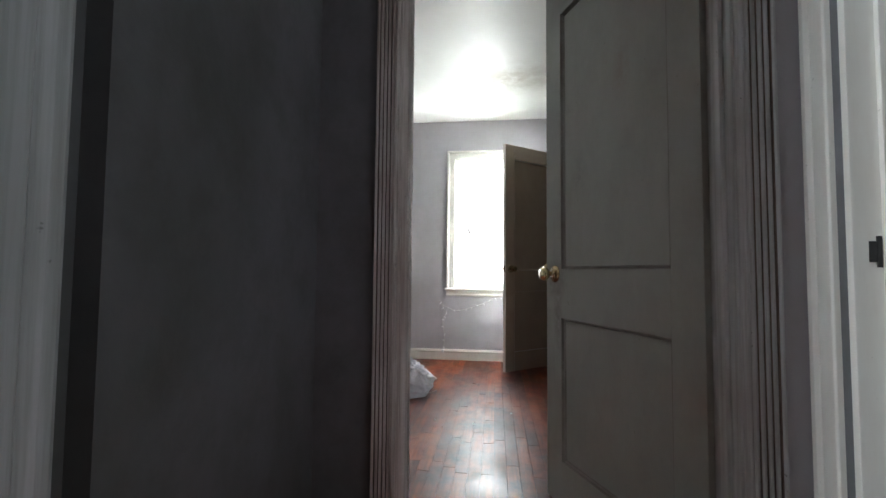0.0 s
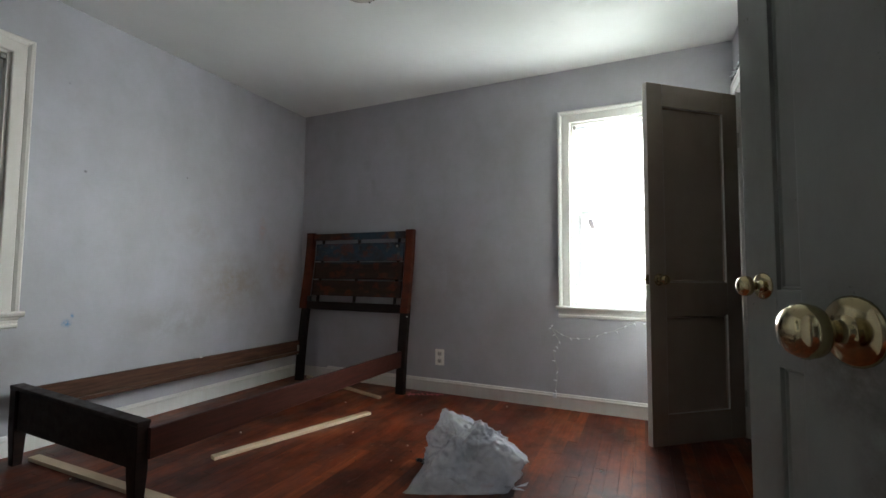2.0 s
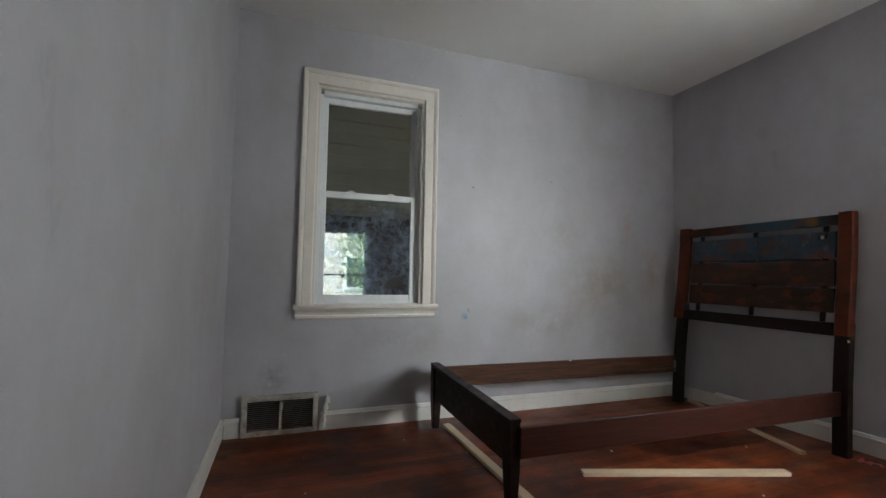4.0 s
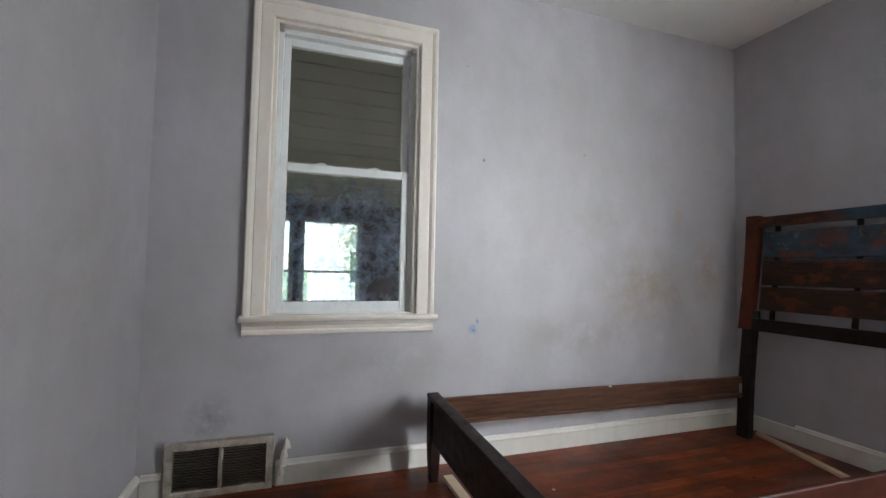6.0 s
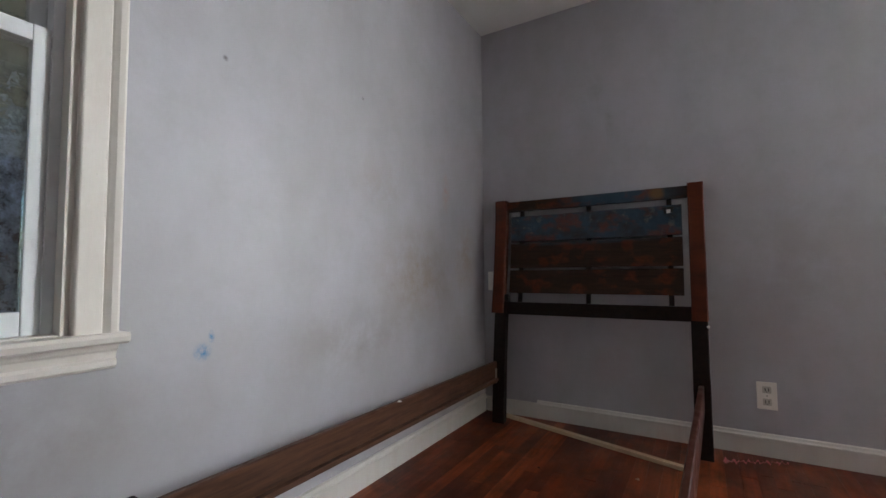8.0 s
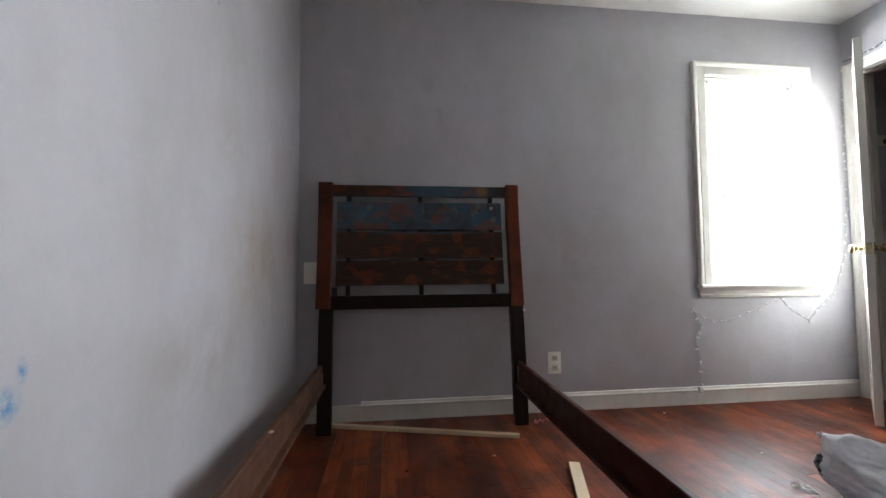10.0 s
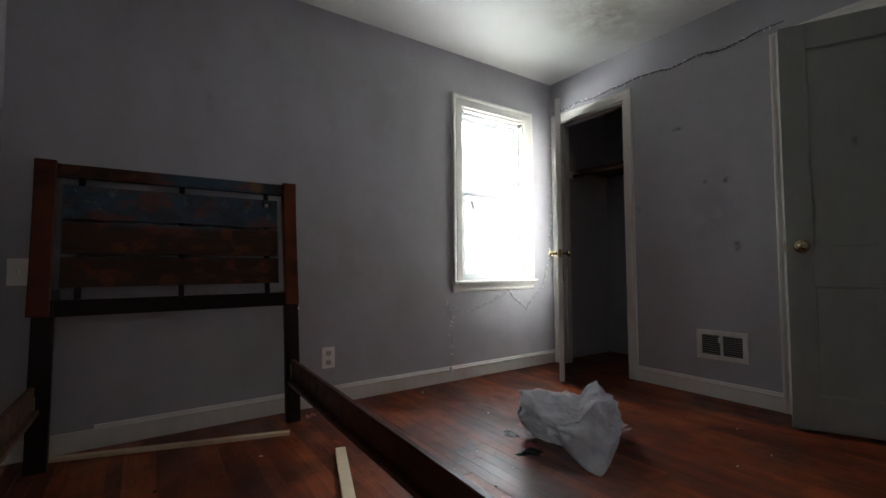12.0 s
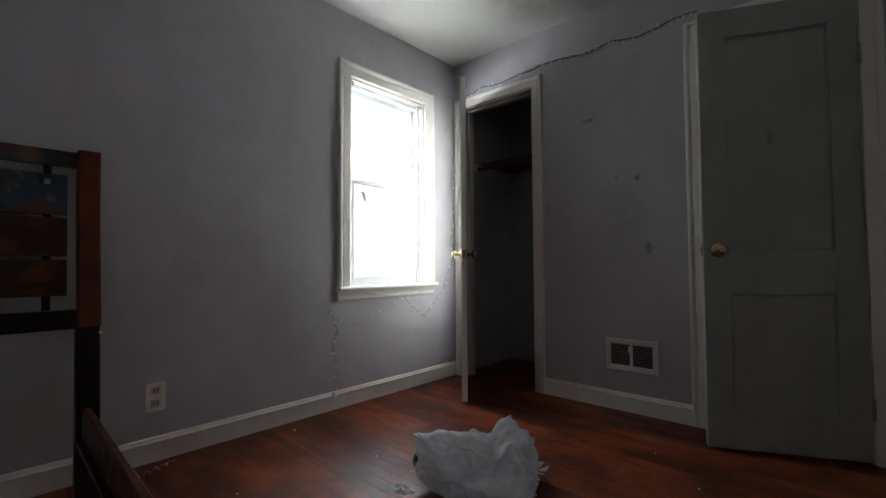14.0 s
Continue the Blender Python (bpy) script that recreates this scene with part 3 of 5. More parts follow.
# the entry's hall casing: a narrow leg by the corner, a wide one by the hinges, rounded flutes with darker grooves
def flutes(width, count=6, depth=0.0055):
    """Outline points (u, v) of a fluted board, and which of its edges lie in grooves."""
    outline, grooved = [(0.0, 0.0), (0.0, 0.012)], []
    step = width / count
    for k in range(count):
        u = step * k
        for f, v in ((0.10, 0.016), (0.32, 0.0195), (0.62, 0.0195), (0.84, 0.016), (0.94, 0.016 - depth)):
            grooved.append(f in (0.10, 0.94))
            outline.append((u + step * f, v + (0.004 if k in (0, count - 1) else 0.0)))
    return outline + [(width, 0.012), (width, 0.0)]


def fluted_casing(name, plane, a0, a1, top, left_width, right_width, left_paint, right_paint, groove, label):
    root = tagged(new(name), label, "trim", kind="structure")
    out, up = Vector((0, -1, 0)), Vector((0, 0, 1))
    for leg, x, width, s, mat in (("leg", a0, left_width, -1, left_paint), ("leg", a1, right_width, 1, right_paint)):
        bm = bmesh.new()
        along = Vector((s, 0, 0))
        sweep(bm, flutes(width), [(Vector((x, plane, 0)), along, out), (Vector((x, plane, top)), along + up * (0.078 / width), out)])
        ob = part(leg, bm, mat, root)
        ob.data.materials.append(groove)
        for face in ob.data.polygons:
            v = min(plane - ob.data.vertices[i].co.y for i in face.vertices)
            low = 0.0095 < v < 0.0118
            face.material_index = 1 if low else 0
    bm = bmesh.new()
    sweep(bm, flutes(0.078), [(Vector((a0, plane, top)), Vector((-left_width / 0.078, 0, 1)), out), (Vector((a1, plane, top)), Vector((right_width / 0.078, 0, 1)), out)])
    part("head", bm, left_paint, root)
    return root


bm = bmesh.new()
sweep(bm, flutes(0.068, 5, 0.0050), [(Vector((2.643, SY - 0.113, z)), Vector((0, 1, 0)), Vector((1, 0, 0))) for z in (0.001, 2.05)])
stop = tagged(part("door_stop", bm, M_TRIM_HALL), "grimy ridged wooden door stop on the jamb", "trim", kind="structure")
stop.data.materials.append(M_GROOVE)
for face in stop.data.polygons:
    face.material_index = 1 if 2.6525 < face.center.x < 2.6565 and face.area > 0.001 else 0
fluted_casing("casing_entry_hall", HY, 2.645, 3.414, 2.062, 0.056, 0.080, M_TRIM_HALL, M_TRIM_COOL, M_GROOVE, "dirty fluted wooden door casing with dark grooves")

for name, side, plane, a0, a1 in (("baseboard_north", "n", 0, 0.34, EX), ("baseboard_west_a", "w", 0, -2.755, -0.02), ("baseboard_west_b", "w", 0, -3.255, -3.18),
                                  ("baseboard_east_a", "e", EX, -1.648, -0.785), ("baseboard_east_b", "e", EX, -3.255, -2.412),
                                  ("baseboard_south", "s", SY, 0.0, 2.598)):
    bm = bmesh.new()
    baseboard(bm, side, plane, a0, a1)
    tagged(part(name, bm, M_TRIM), "white painted wooden baseboard", "baseboard", kind="structure")

tagged(part("baseboard_north_end", boxes(((0.014, -0.013, 0), (0.339, 0, 0.088)), bevel=0.002), M_TRIM), "plain short piece of white baseboard", "baseboard", kind="structure")


# ---------------- windows ----------------
def window(name, side, plane, a0, a1, z0, z1, glass_mat, trim_mat, label, tape=False):
    """A double-hung window: a is along the wall between the casing's inner edges, z1 its head."""
    along, out = (Vector(v) for v in wall_axes(side))
    base = Vector((0, plane, 0)) if side == "n" else Vector((plane, 0, 0))
    root = tagged(new(name), label, "window", kind="structure")

    def box(bm, a, b, d0, d1, zl, zh, bevel=0.002):
        p, q = base + along * a + out * d0, base + along * b + out * d1
        lo = [min(p[k], q[k]) for k in range(2)] + [zl]
        hi = [max(p[k], q[k]) for k in range(2)] + [zh]
        add_box(bm, lo, hi, bevel)

    w = 0.088
    bm = bmesh.new()
    casing_frame(bm, side, plane, a0, a1, z0, z1, w, 1.25)
    part("casing", bm, trim_mat, root)
    bm = bmesh.new()
    along_path = [(base + along * (a0 - w - 0.012), (0, 0, 1), out), (base + along * (a1 + w + 0.012), (0, 0, 1), out)]
    sweep(bm, [(z0 - 0.026, 0), (z0 - 0.026, 0.045), (z0 - 0.020, 0.055), (z0 - 0.008, 0.057), (z0, 0.050), (z0, 0)], along_path)
    part("stool", bm, trim_mat, root)
    bm = bmesh.new()
    sec = [(z0 - 0.085, 0), (z0 - 0.085, 0.010), (z0 - 0.078, 0.018), (z0 - 0.066, 0.019), (z0 - 0.060, 0.012), (z0 - 0.044, 0.017), (z0 - 0.038, 0.024), (z0 - 0.0262, 0.030), (z0 - 0.0262, 0)]
    sweep(bm, sec, [(base + along * (a0 - w), (0, 0, 1), out), (base + along * (a1 + w), (0, 0, 1), out)])
    part("apron", bm, trim_mat, root)
    bm = bmesh.new()
    for a, b, zl, zh in ((a0 - 0.003, a0 + 0.016, z0, z1), (a1 - 0.016, a1 + 0.003, z0, z1), (a0 + 0.016, a1 - 0.016, z1 - 0.016, z1 + 0.003)):
        box(bm, a, b, -0.103, 0.002, zl, zh)
    box(bm, a0 + 0.016, a1 - 0.016, -0.108, -0.004, z0 - 0.02, z0 + 0.004)
    part("frame", bm, trim_mat, root)
    bm = bmesh.new()
    g0, g1, gm = a0 + 0.016, a1 - 0.016, (z0 + z1) / 2 + 0.01
    for a, b in ((g0, g0 + 0.022), (g1 - 0.022, g1)):
        box(bm, a, b, -0.10, -0.035, z0 + 0.004, z1 - 0.016)
    box(bm, g0 + 0.022, g1 - 0.022, -0.10, -0.038, z1 - 0.042, z1 - 0.016)
    part("track", bm, M_SASH, root)
    g0, g1 = g0 + 0.022, g1 - 0.022
    # upper sash behind, lower sash in front
    for sash, zl, zh, d, foot, head in (("upper_sash", gm - 0.018, z1 - 0.042, -0.085, 0.036, 0.036), ("lower_sash", z0 + 0.004, gm + 0.018, -0.054, 0.052, 0.038)):
        bm = bmesh.new()
        s = 0.032
        box(bm, g0, g0 + s, d - 0.014, d + 0.014, zl, zh, 0.003)
        box(bm, g1 - s, g1, d - 0.014, d + 0.014, zl, zh, 0.003)
        box(bm, g0 + s, g1 - s, d - 0.013, d + 0.013, zl, zl + foot, 0.003)
        box(bm, g0 + s, g1 - s, d - 0.013, d + 0.013, zh - head, zh, 0.003)
        sob = part(sash, bm, M_SASH, root, "white vinyl sash")
        bm = bmesh.new()
        box(bm, g0 + s - 0.004, g1 - s + 0.004, d - 0.003, d + 0.003, zl + foot - 0.004, zh - head + 0.004, 0)
        pane = part("pane", bm, glass_mat if sash == "lower_sash" else M_GLASS, sob)
        pane.visible_shadow = False
    for f in (0.30, 0.72):
        bm = bmesh.new()
        c = g0 + (g1 - g0) * f
        box(bm, c - 0.028, c + 0.028, -0.066, -0.042, gm + 0.018, gm + 0.023, 0.002)
        box(bm, c - 0.012, c + 0.020, -0.060, -0.046, gm + 0.023, gm + 0.031, 0.003)
        part("sash_lock", bm, M_SASH, root, "white plastic sash lock")
    # blind brackets under the head
    for a in (a0 + 0.018, a1 - 0.038):
        bm = bmesh.new()
        box(bm, a, a + 0.020, -0.03, -0.004, z1 - 0.042, z1 - 0.018, 0.002)
        box(bm, a + 0.006, a + 0.014, -0.018, -0.001, z1 - 0.036, z1 - 0.024, 0.002)
        part("blind_bracket", bm, M_STEEL, root, "small rusty blind bracket")
    return root


window("window_1", "n", 0, 2.472, 3.128, 0.722, 2.035, M_GLASS, M_TRIM, "double-hung white window with bright glass over a string of lights")
window("window_2", "w", 0, -2.822, -2.145, 0.728, 2.058, M_GLASS_DIRTY, M_TRIM_W, "double-hung window with smeared lower pane onto a dark porch")

# a curled piece of tape on the glass
bm = bmesh.new()
sweep(bm, [(-0.017, -0.0006), (0.017, -0.0006), (0.017, 0.0006), (-0.017, 0.0006)],
      [((2.595 + 0.007 * k, 0.036 - 0.003 * math.sin(k * 0.8), 1.335 - 0.017 * k), (0.95, 0, 0.3), (0, -1, 0)) for k in range(5)])
tagged(part("tape", bm, M_TAPE), "grey curled strip of tape stuck to the window pane", "tape")


# ---------------- doors ----------------
def knob_mesh(m):
    return lathe(bmesh.new(), [(0.0, 0.062), (0.012, 0.062), (0.022, 0.058), (0.0265, 0.049), (0.025, 0.040), (0.016, 0.031), (0.0105, 0.027), (0.0105, 0.010), (0.017, 0.008), (0.030, 0.006), (0.034, 0.002), (0.034, 0.0), (0, 0)], m, 24)


def door(name, hinge, free, height, label, knob_z=0.905, thick=0.035, swing=1, mat=M_DOOR, back=None, edge=None):
    """A two-panel door from its hinge line to its free edge (plan points). swing: which side the hinges' knuckles are on."""
    hx, hy = hinge
    fx, fy = free
    width = math.hypot(fx - hx, fy - hy)
    root = tagged(new(name), label, "door", kind="structure")
    root.matrix_basis = pose(hx, hy, 0.012, rz=math.degrees(math.atan2(fy - hy, fx - hx)))
    t = thick / 2
    st, p0, p1, p2, p3 = 0.105, 0.165, 0.705, 0.890, height - 0.13
    bm = bmesh.new()
    for lo, hi in (((0, -t, 0), (st, t, height)), ((width - st, -t, 0), (width, t, height)), ((st, -t, 0), (width - st, t, p0)),
                   ((st, -t, p1), (width - st, t, p2)), ((st, -t, p3), (width - st, t, height))):
        add_box(bm, lo, hi, 0.0015)
    part("leaf", bm, mat, root)
    bm = bmesh.new()
    for za, zb in ((p0, p1), (p2, p3)):
        for s in (-1, 1):
            sec = [(0, t), (0.002, t), (0.003, t - 0.011), (0.008, t - 0.009), (0.012, t - 0.0145), (0.0, t - 0.0145)]
            ring = [((st, za), (1, 1)), ((width - st, za), (-1, 1)), ((width - st, zb), (-1, -1)), ((st, zb), (1, -1))]
            sweep(bm, sec, [(Vector((x, 0, z)), Vector((ux, 0, uz)), Vector((0, s, 0))) for (x, z), (ux, uz) in ring], closed=True)
    part("moulding", bm, edge or mat, root)
    for za, zb in ((p0, p1), (p2, p3)):
        bm = bmesh.new()
        add_box(bm, (st - 0.004, -t + 0.014, za - 0.004), (width - st + 0.004, t - 0.014, zb + 0.004))
        part("panel", bm, mat, root)
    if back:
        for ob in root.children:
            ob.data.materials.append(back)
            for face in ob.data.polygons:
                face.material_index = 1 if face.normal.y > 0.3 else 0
    for s in (-1, 1):
        part("knob", knob_mesh(Matrix.Translation((width - 0.062, s * t, knob_z)) @ Euler((-s * math.pi / 2, 0, 0)).to_matrix().to_4x4()), M_BRASS, root, "polished brass door knob", True)
    bm = bmesh.new()
    add_box(bm, (width - 0.002, -0.012, knob_z - 0.028), (width + 0.0015, 0.012, knob_z + 0.028))
    add_box(bm, (width, -0.006, knob_z - 0.008), (width + 0.009, 0.006, knob_z + 0.008), 0.002)
    part("latch", bm, M_BRASS, root, "brass latch plate")
    for z in (0.22, height - 0.28):
        bm = bmesh.new()
        lathe(bm, [(0, -0.045), (0.006, -0.045), (0.006, 0.045), (0, 0.045)], Matrix.Translation((-0.004, swing * (t + 0.004), z)), 10)
        add_box(bm, (-0.0015, -0.014, z - 0.044), (0.0005, 0.014, z + 0.044))
        part("hinge", bm, M_STEEL, root, "painted steel hinge")
    return root


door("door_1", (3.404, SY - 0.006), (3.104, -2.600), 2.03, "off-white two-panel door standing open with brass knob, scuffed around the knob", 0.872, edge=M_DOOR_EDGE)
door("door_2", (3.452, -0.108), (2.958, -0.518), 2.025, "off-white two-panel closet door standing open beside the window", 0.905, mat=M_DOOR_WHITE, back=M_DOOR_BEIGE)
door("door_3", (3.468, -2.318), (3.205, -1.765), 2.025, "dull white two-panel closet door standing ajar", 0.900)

# strike plates
root = tagged(new("strike_plate"), "tarnished brass strike plate on the door jamb", "strike plate")
bm = bmesh.new()
add_box(bm, (2.6505, SY - 0.038, 0.850), (2.6530, SY - 0.003, 0.926), 0.0010)
outline = [(0.0, 0.0), (0.0012, 0.0), (0.0012, 0.006), (-0.0005, 0.009), (-0.003, 0.0105), (-0.0042, 0.0095), (-0.002, 0.008), (0.0, 0.0055)]
sweep(bm, outline, [((2.6518, SY - 0.0035, z), (1, 0, 0), (0, 1, 0)) for z in (0.858, 0.918)])
part("plate", bm, M_OLD_BRASS, root)
# the latch opening is a dark patch on the plate, its shade given as colour
part("hole", boxes(((2.6529, SY - 0.036, 0.874), (2.6534, SY - 0.024, 0.902)), bevel=0.0002), M_DARK, root, "dark patch standing for the latch hole")
for z in (0.860, 0.916):
    part("screw", lathe(bmesh.new(), [(0, 0.0012), (0.0030, 0.0008), (0.0036, 0)], Matrix.Translation((2.6530, SY - 0.030, z)) @ Euler((0, math.pi / 2, 0)).to_matrix().to_4x4(), 10), M_STEEL, root)
bm = boxes(((3.598, -3.5095, 0.905), (3.607, -3.5065, 0.965)), ((3.585, -3.5095, 0.915), (3.598, -3.5065, 0.955)), bevel=0.001)
tagged(part("strike_plate", bm, M_DARK), "dark steel strike plate on the hall door jamb", "strike plate")


# ---------------- bed frame ----------------
def bed():
    root = thing("bed_frame", (0.68, -1.1, 0), "empty dark wooden twin bed frame with painted slatted headboard", "bed frame")
    o = Vector((-0.68, 1.1, 0))

    def put(name, bm, mat, label="", parent=root, smooth=False):
        bmesh.ops.translate(bm, vec=o, verts=bm.verts)
        return part(name, bm, mat, parent, label, smooth)

    prof = [(0.0, -0.170), (0.18, -0.158), (0.36, -0.142), (0.50, -0.125), (0.64, -0.106), (0.80, -0.080), (0.95, -0.058), (1.10, -0.040), (1.22, -0.030), (1.305, -0.026)]

    def back(z):
        for (z0, y0), (z1, y1) in zip(prof, prof[1:]):
            if z <= z1:
                return y0 + (y1 - y0) * (z - z0) / (z1 - z0)
        return prof[-1][1]

    head = put("headboard", boxes(((0.20, back(0.64) - 0.024, 0.618), (1.165, back(0.64) + 0.006, 0.690)), bevel=0.004), M_BED, "dark lower rail of the headboard")
    for x0, x1 in ((0.132, 0.204), (1.156, 1.228)):
        bm = bmesh.new()
        zs = [z for z in (0, 0.12, 0.25, 0.36, 0.5, 0.64, 0.69)]
        sweep(bm, [(x0 + 0.004, -0.024), (x0, -0.020), (x0, 0.020), (x0 + 0.004, 0.024), (x1 - 0.004, 0.024), (x1, 0.020), (x1, -0.020), (x1 - 0.004, -0.024)],
              [((0, back(z) - 0.006, z), (1, 0, 0), (0, 1, 0)) for z in zs])
        put("leg", bm, M_BED, parent=head)
    for x0, x1 in ((0.116, 0.190), (1.160, 1.230)):
        bm = bmesh.new()
        zs = [0.625 + 0.68 * k / 14 for k in range(15)]
        sweep(bm, [(x0 + 0.005, -0.034), (x0, -0.028), (x0, 0.014), (x0 + 0.005, 0.020), (x1 - 0.005, 0.020), (x1, 0.014), (x1, -0.028), (x1 - 0.005, -0.034)],
              [((0, back(z) - 0.012, z), (1, 0, 0), (0, 1, 0)) for z in zs])
        put("post", bm, M_STILE, "orange-red painted curved post", head)

    def bar(z0, z1, x0, x1, thick, fwd=0.0):
        bm = bmesh.new()
        n = 5
        sweep(bm, [(x0, -thick), (x0, thick), (x1, thick), (x1, -thick)], [((0, back(z0 + (z1 - z0) * k / n) - 0.012 + fwd, z0 + (z1 - z0) * k / n), (1, 0, 0), (0, 1, 0)) for k in range(n + 1)])
        bmesh.ops.bevel(bm, geom=[e for e in bm.edges if e.calc_length() > 0.5], offset=0.003, segments=2, affect="EDGES")
        return bm
    put("top_rail", bar(1.235, 1.295, 0.188, 1.165, 0.016), M_HEAD, "blue and red painted top rail", head)
    for z0, z1 in ((1.047, 1.203), (0.889, 1.037), (0.742, 0.877)):
        put("slat", bar(z0, z1, 0.212, 1.132, 0.007, 0.006), M_HEAD, "wide slat daubed with worn blue and red paint", head)
    for x in (0.275, 0.670, 1.075):
        bm = bmesh.new()
        zs = [0.68 + 0.56 * k / 8 for k in range(9)]
        sweep(bm, [(x - 0.012, -0.006), (x - 0.012, 0.006), (x + 0.012, 0.006), (x + 0.012, -0.006)], [((0, back(z) + 0.009, z), (1, 0, 0), (0, 1, 0)) for z in zs])
        put("batten", bm, M_BED, parent=head)
    put("bracket", boxes(((0.196, back(0.72) - 0.045, 0.690), (0.222, back(0.72) - 0.012, 0.735)), bevel=0.003), M_DARK, "black metal bracket", head)
    zt = 1.185
    put("hook", boxes(((1.045, back(zt) - 0.034, zt - 0.004), (1.098, back(zt) - 0.014, zt + 0.008)), ((1.052, back(zt) - 0.032, zt - 0.026), (1.062, back(zt) - 0.016, zt - 0.004)),
                      ((1.084, back(zt) - 0.032, zt - 0.022), (1.094, back(zt) - 0.016, zt - 0.004)), bevel=0.003), M_DARK, "black metal bed hook on the top slat", head)
    put("tag", boxes(((1.064, back(zt) - 0.026, zt - 0.024), (1.082, back(zt) - 0.017, zt - 0.005)), bevel=0.002), M_WHITE, "small pale tag", head)
    put("screw_cap", lathe(bmesh.new(), [(0, 0.003), (0.006, 0.002), (0.007, 0)], Matrix.Translation((1.228, -0.15, 0.60)) @ Euler((math.pi / 2, 0, 0)).to_matrix().to_4x4(), 12), M_WHITE, "small white cap", head)

    # side rails
    for name, x0, x1, mat, lab in (("side_rail", 0.135, 0.157, M_RAIL, "worn brown side rail by the wall"), ("side_rail", 1.178, 1.200, M_RAIL_R, "dark red-brown side rail")):
        bm = bmesh.new()
        y0, y1, n = -2.07, -0.165, 6
        sweep(bm, [(x0 + 0.003, 0.0), (x0, 0.004), (x0, 0.118), (x0 + 0.003, 0.122), (x1 - 0.003, 0.122), (x1, 0.118), (x1, 0.004), (x1 - 0.003, 0.0)],
              [((0, y0 + (y1 - y0) * k / n, 0.196 + 0.014 * k / n), (1, 0, 0), (0, 0, 1)) for k in range(n + 1)])
        askew = 0.018 if x0 < 0.5 else 0.052
        for v in bm.verts:
            v.co.z += 0.010 - 0.026 * v.co.y / 2.07 * 0.9 if x0 < 0.5 else -0.002
            v.co.x -= askew * (-0.165 - v.co.y) / 1.905
        rail = put(name, bm, mat, lab)
        inner = 0.157 if x0 < 0.5 else 1.158
        strip_bm = boxes(((inner, y0 + 0.03, 0.204 if x0 > 0.5 else 0.236), (inner + 0.020, y1 - 0.03, 0.222 if x0 > 0.5 else 0.254)), bevel=0.002)
        for v in strip_bm.verts:
            v.co.x -= askew * (-0.165 - v.co.y) / 1.905
        put("ledger", strip_bm, mat, parent=rail)
        put("hook_plate", boxes(((x1 if x0 < 0.5 else x0 - 0.003, y1 - 0.035, 0.225), (x1 + 0.003 if x0 < 0.5 else x0, y1 - 0.008, 0.305)), bevel=0.001), M_STEEL, "steel bed rail hook plate", rail)
    # footboard
    foot = put("footboard", boxes(((0.155, -2.100, 0.155), (1.085, -2.074, 0.328)), bevel=0.003), M_BED, "dark wooden foot rail")
    put("cap", boxes(((0.125, -2.114, 0.328), (1.132, -2.060, 0.346)), bevel=0.005), M_BED, parent=foot)
    for x0, x1 in ((0.128, 0.186), (1.066, 1.128)):
        bm = bmesh.new()
        def ring(z, f):
            cx, cy = (x0 + x1) / 2, -2.087
            w, d = (x1 - x0) / 2 * f, 0.026 * f
            return ((cx, cy, z), (w / 0.03, 0, 0), (0, d / 0.03, 0))
        sweep(bm, [(-0.03, -0.026), (-0.026, -0.03), (0.026, -0.03), (0.03, -0.026), (0.03, 0.026), (0.026, 0.03), (-0.026, 0.03), (-0.03, 0.026)],
              [ring(0, 0.72), ring(0.15, 1.0), ring(0.328, 1.0)])
        put("leg", bm, M_BED, parent=foot)
    # it stands slightly racked, the wall side higher
    for ob in [foot] + list(foot.children):
        for v in ob.data.vertices:
            v.co.z *= 1 + 0.10 * (1 - (v.co.x + 0.68 - 0.13) / 1.0)


bed()


# ---------------- loose pine strips ----------------
def strip(a, b, width, label, z=0.0):
    mid = ((a[0] + b[0]) / 2, (a[1] + b[1]) / 2)
    n = math.hypot(b[0] - a[0], b[1] - a[1])
    bm = bmesh.new()
    add_box(bm, (-n / 2, -width / 2, 0), (n / 2, width / 2, 0.018), 0.002)
    ob = part("wood_strip", bm, M_PINE)
    ob.matrix_basis = pose(*mid, z + 0.001, rz=math.degrees(math.atan2(b[1] - a[1], b[0] - a[0])))
    return tagged(ob, label, "wood strip", "loose wood strips")


strip((0.960, -1.640), (1.255, -0.700), 0.045, "pale raw pine strip lying on the floor beside the bed frame")
strip((0.165, -2.02), (1.24, -2.005), 0.045, "pale raw pine strip lying under the foot of the bed frame")
strip((0.175, -0.075), (1.125, -0.365), 0.030, "thin pale pine strip lying under the headboard")


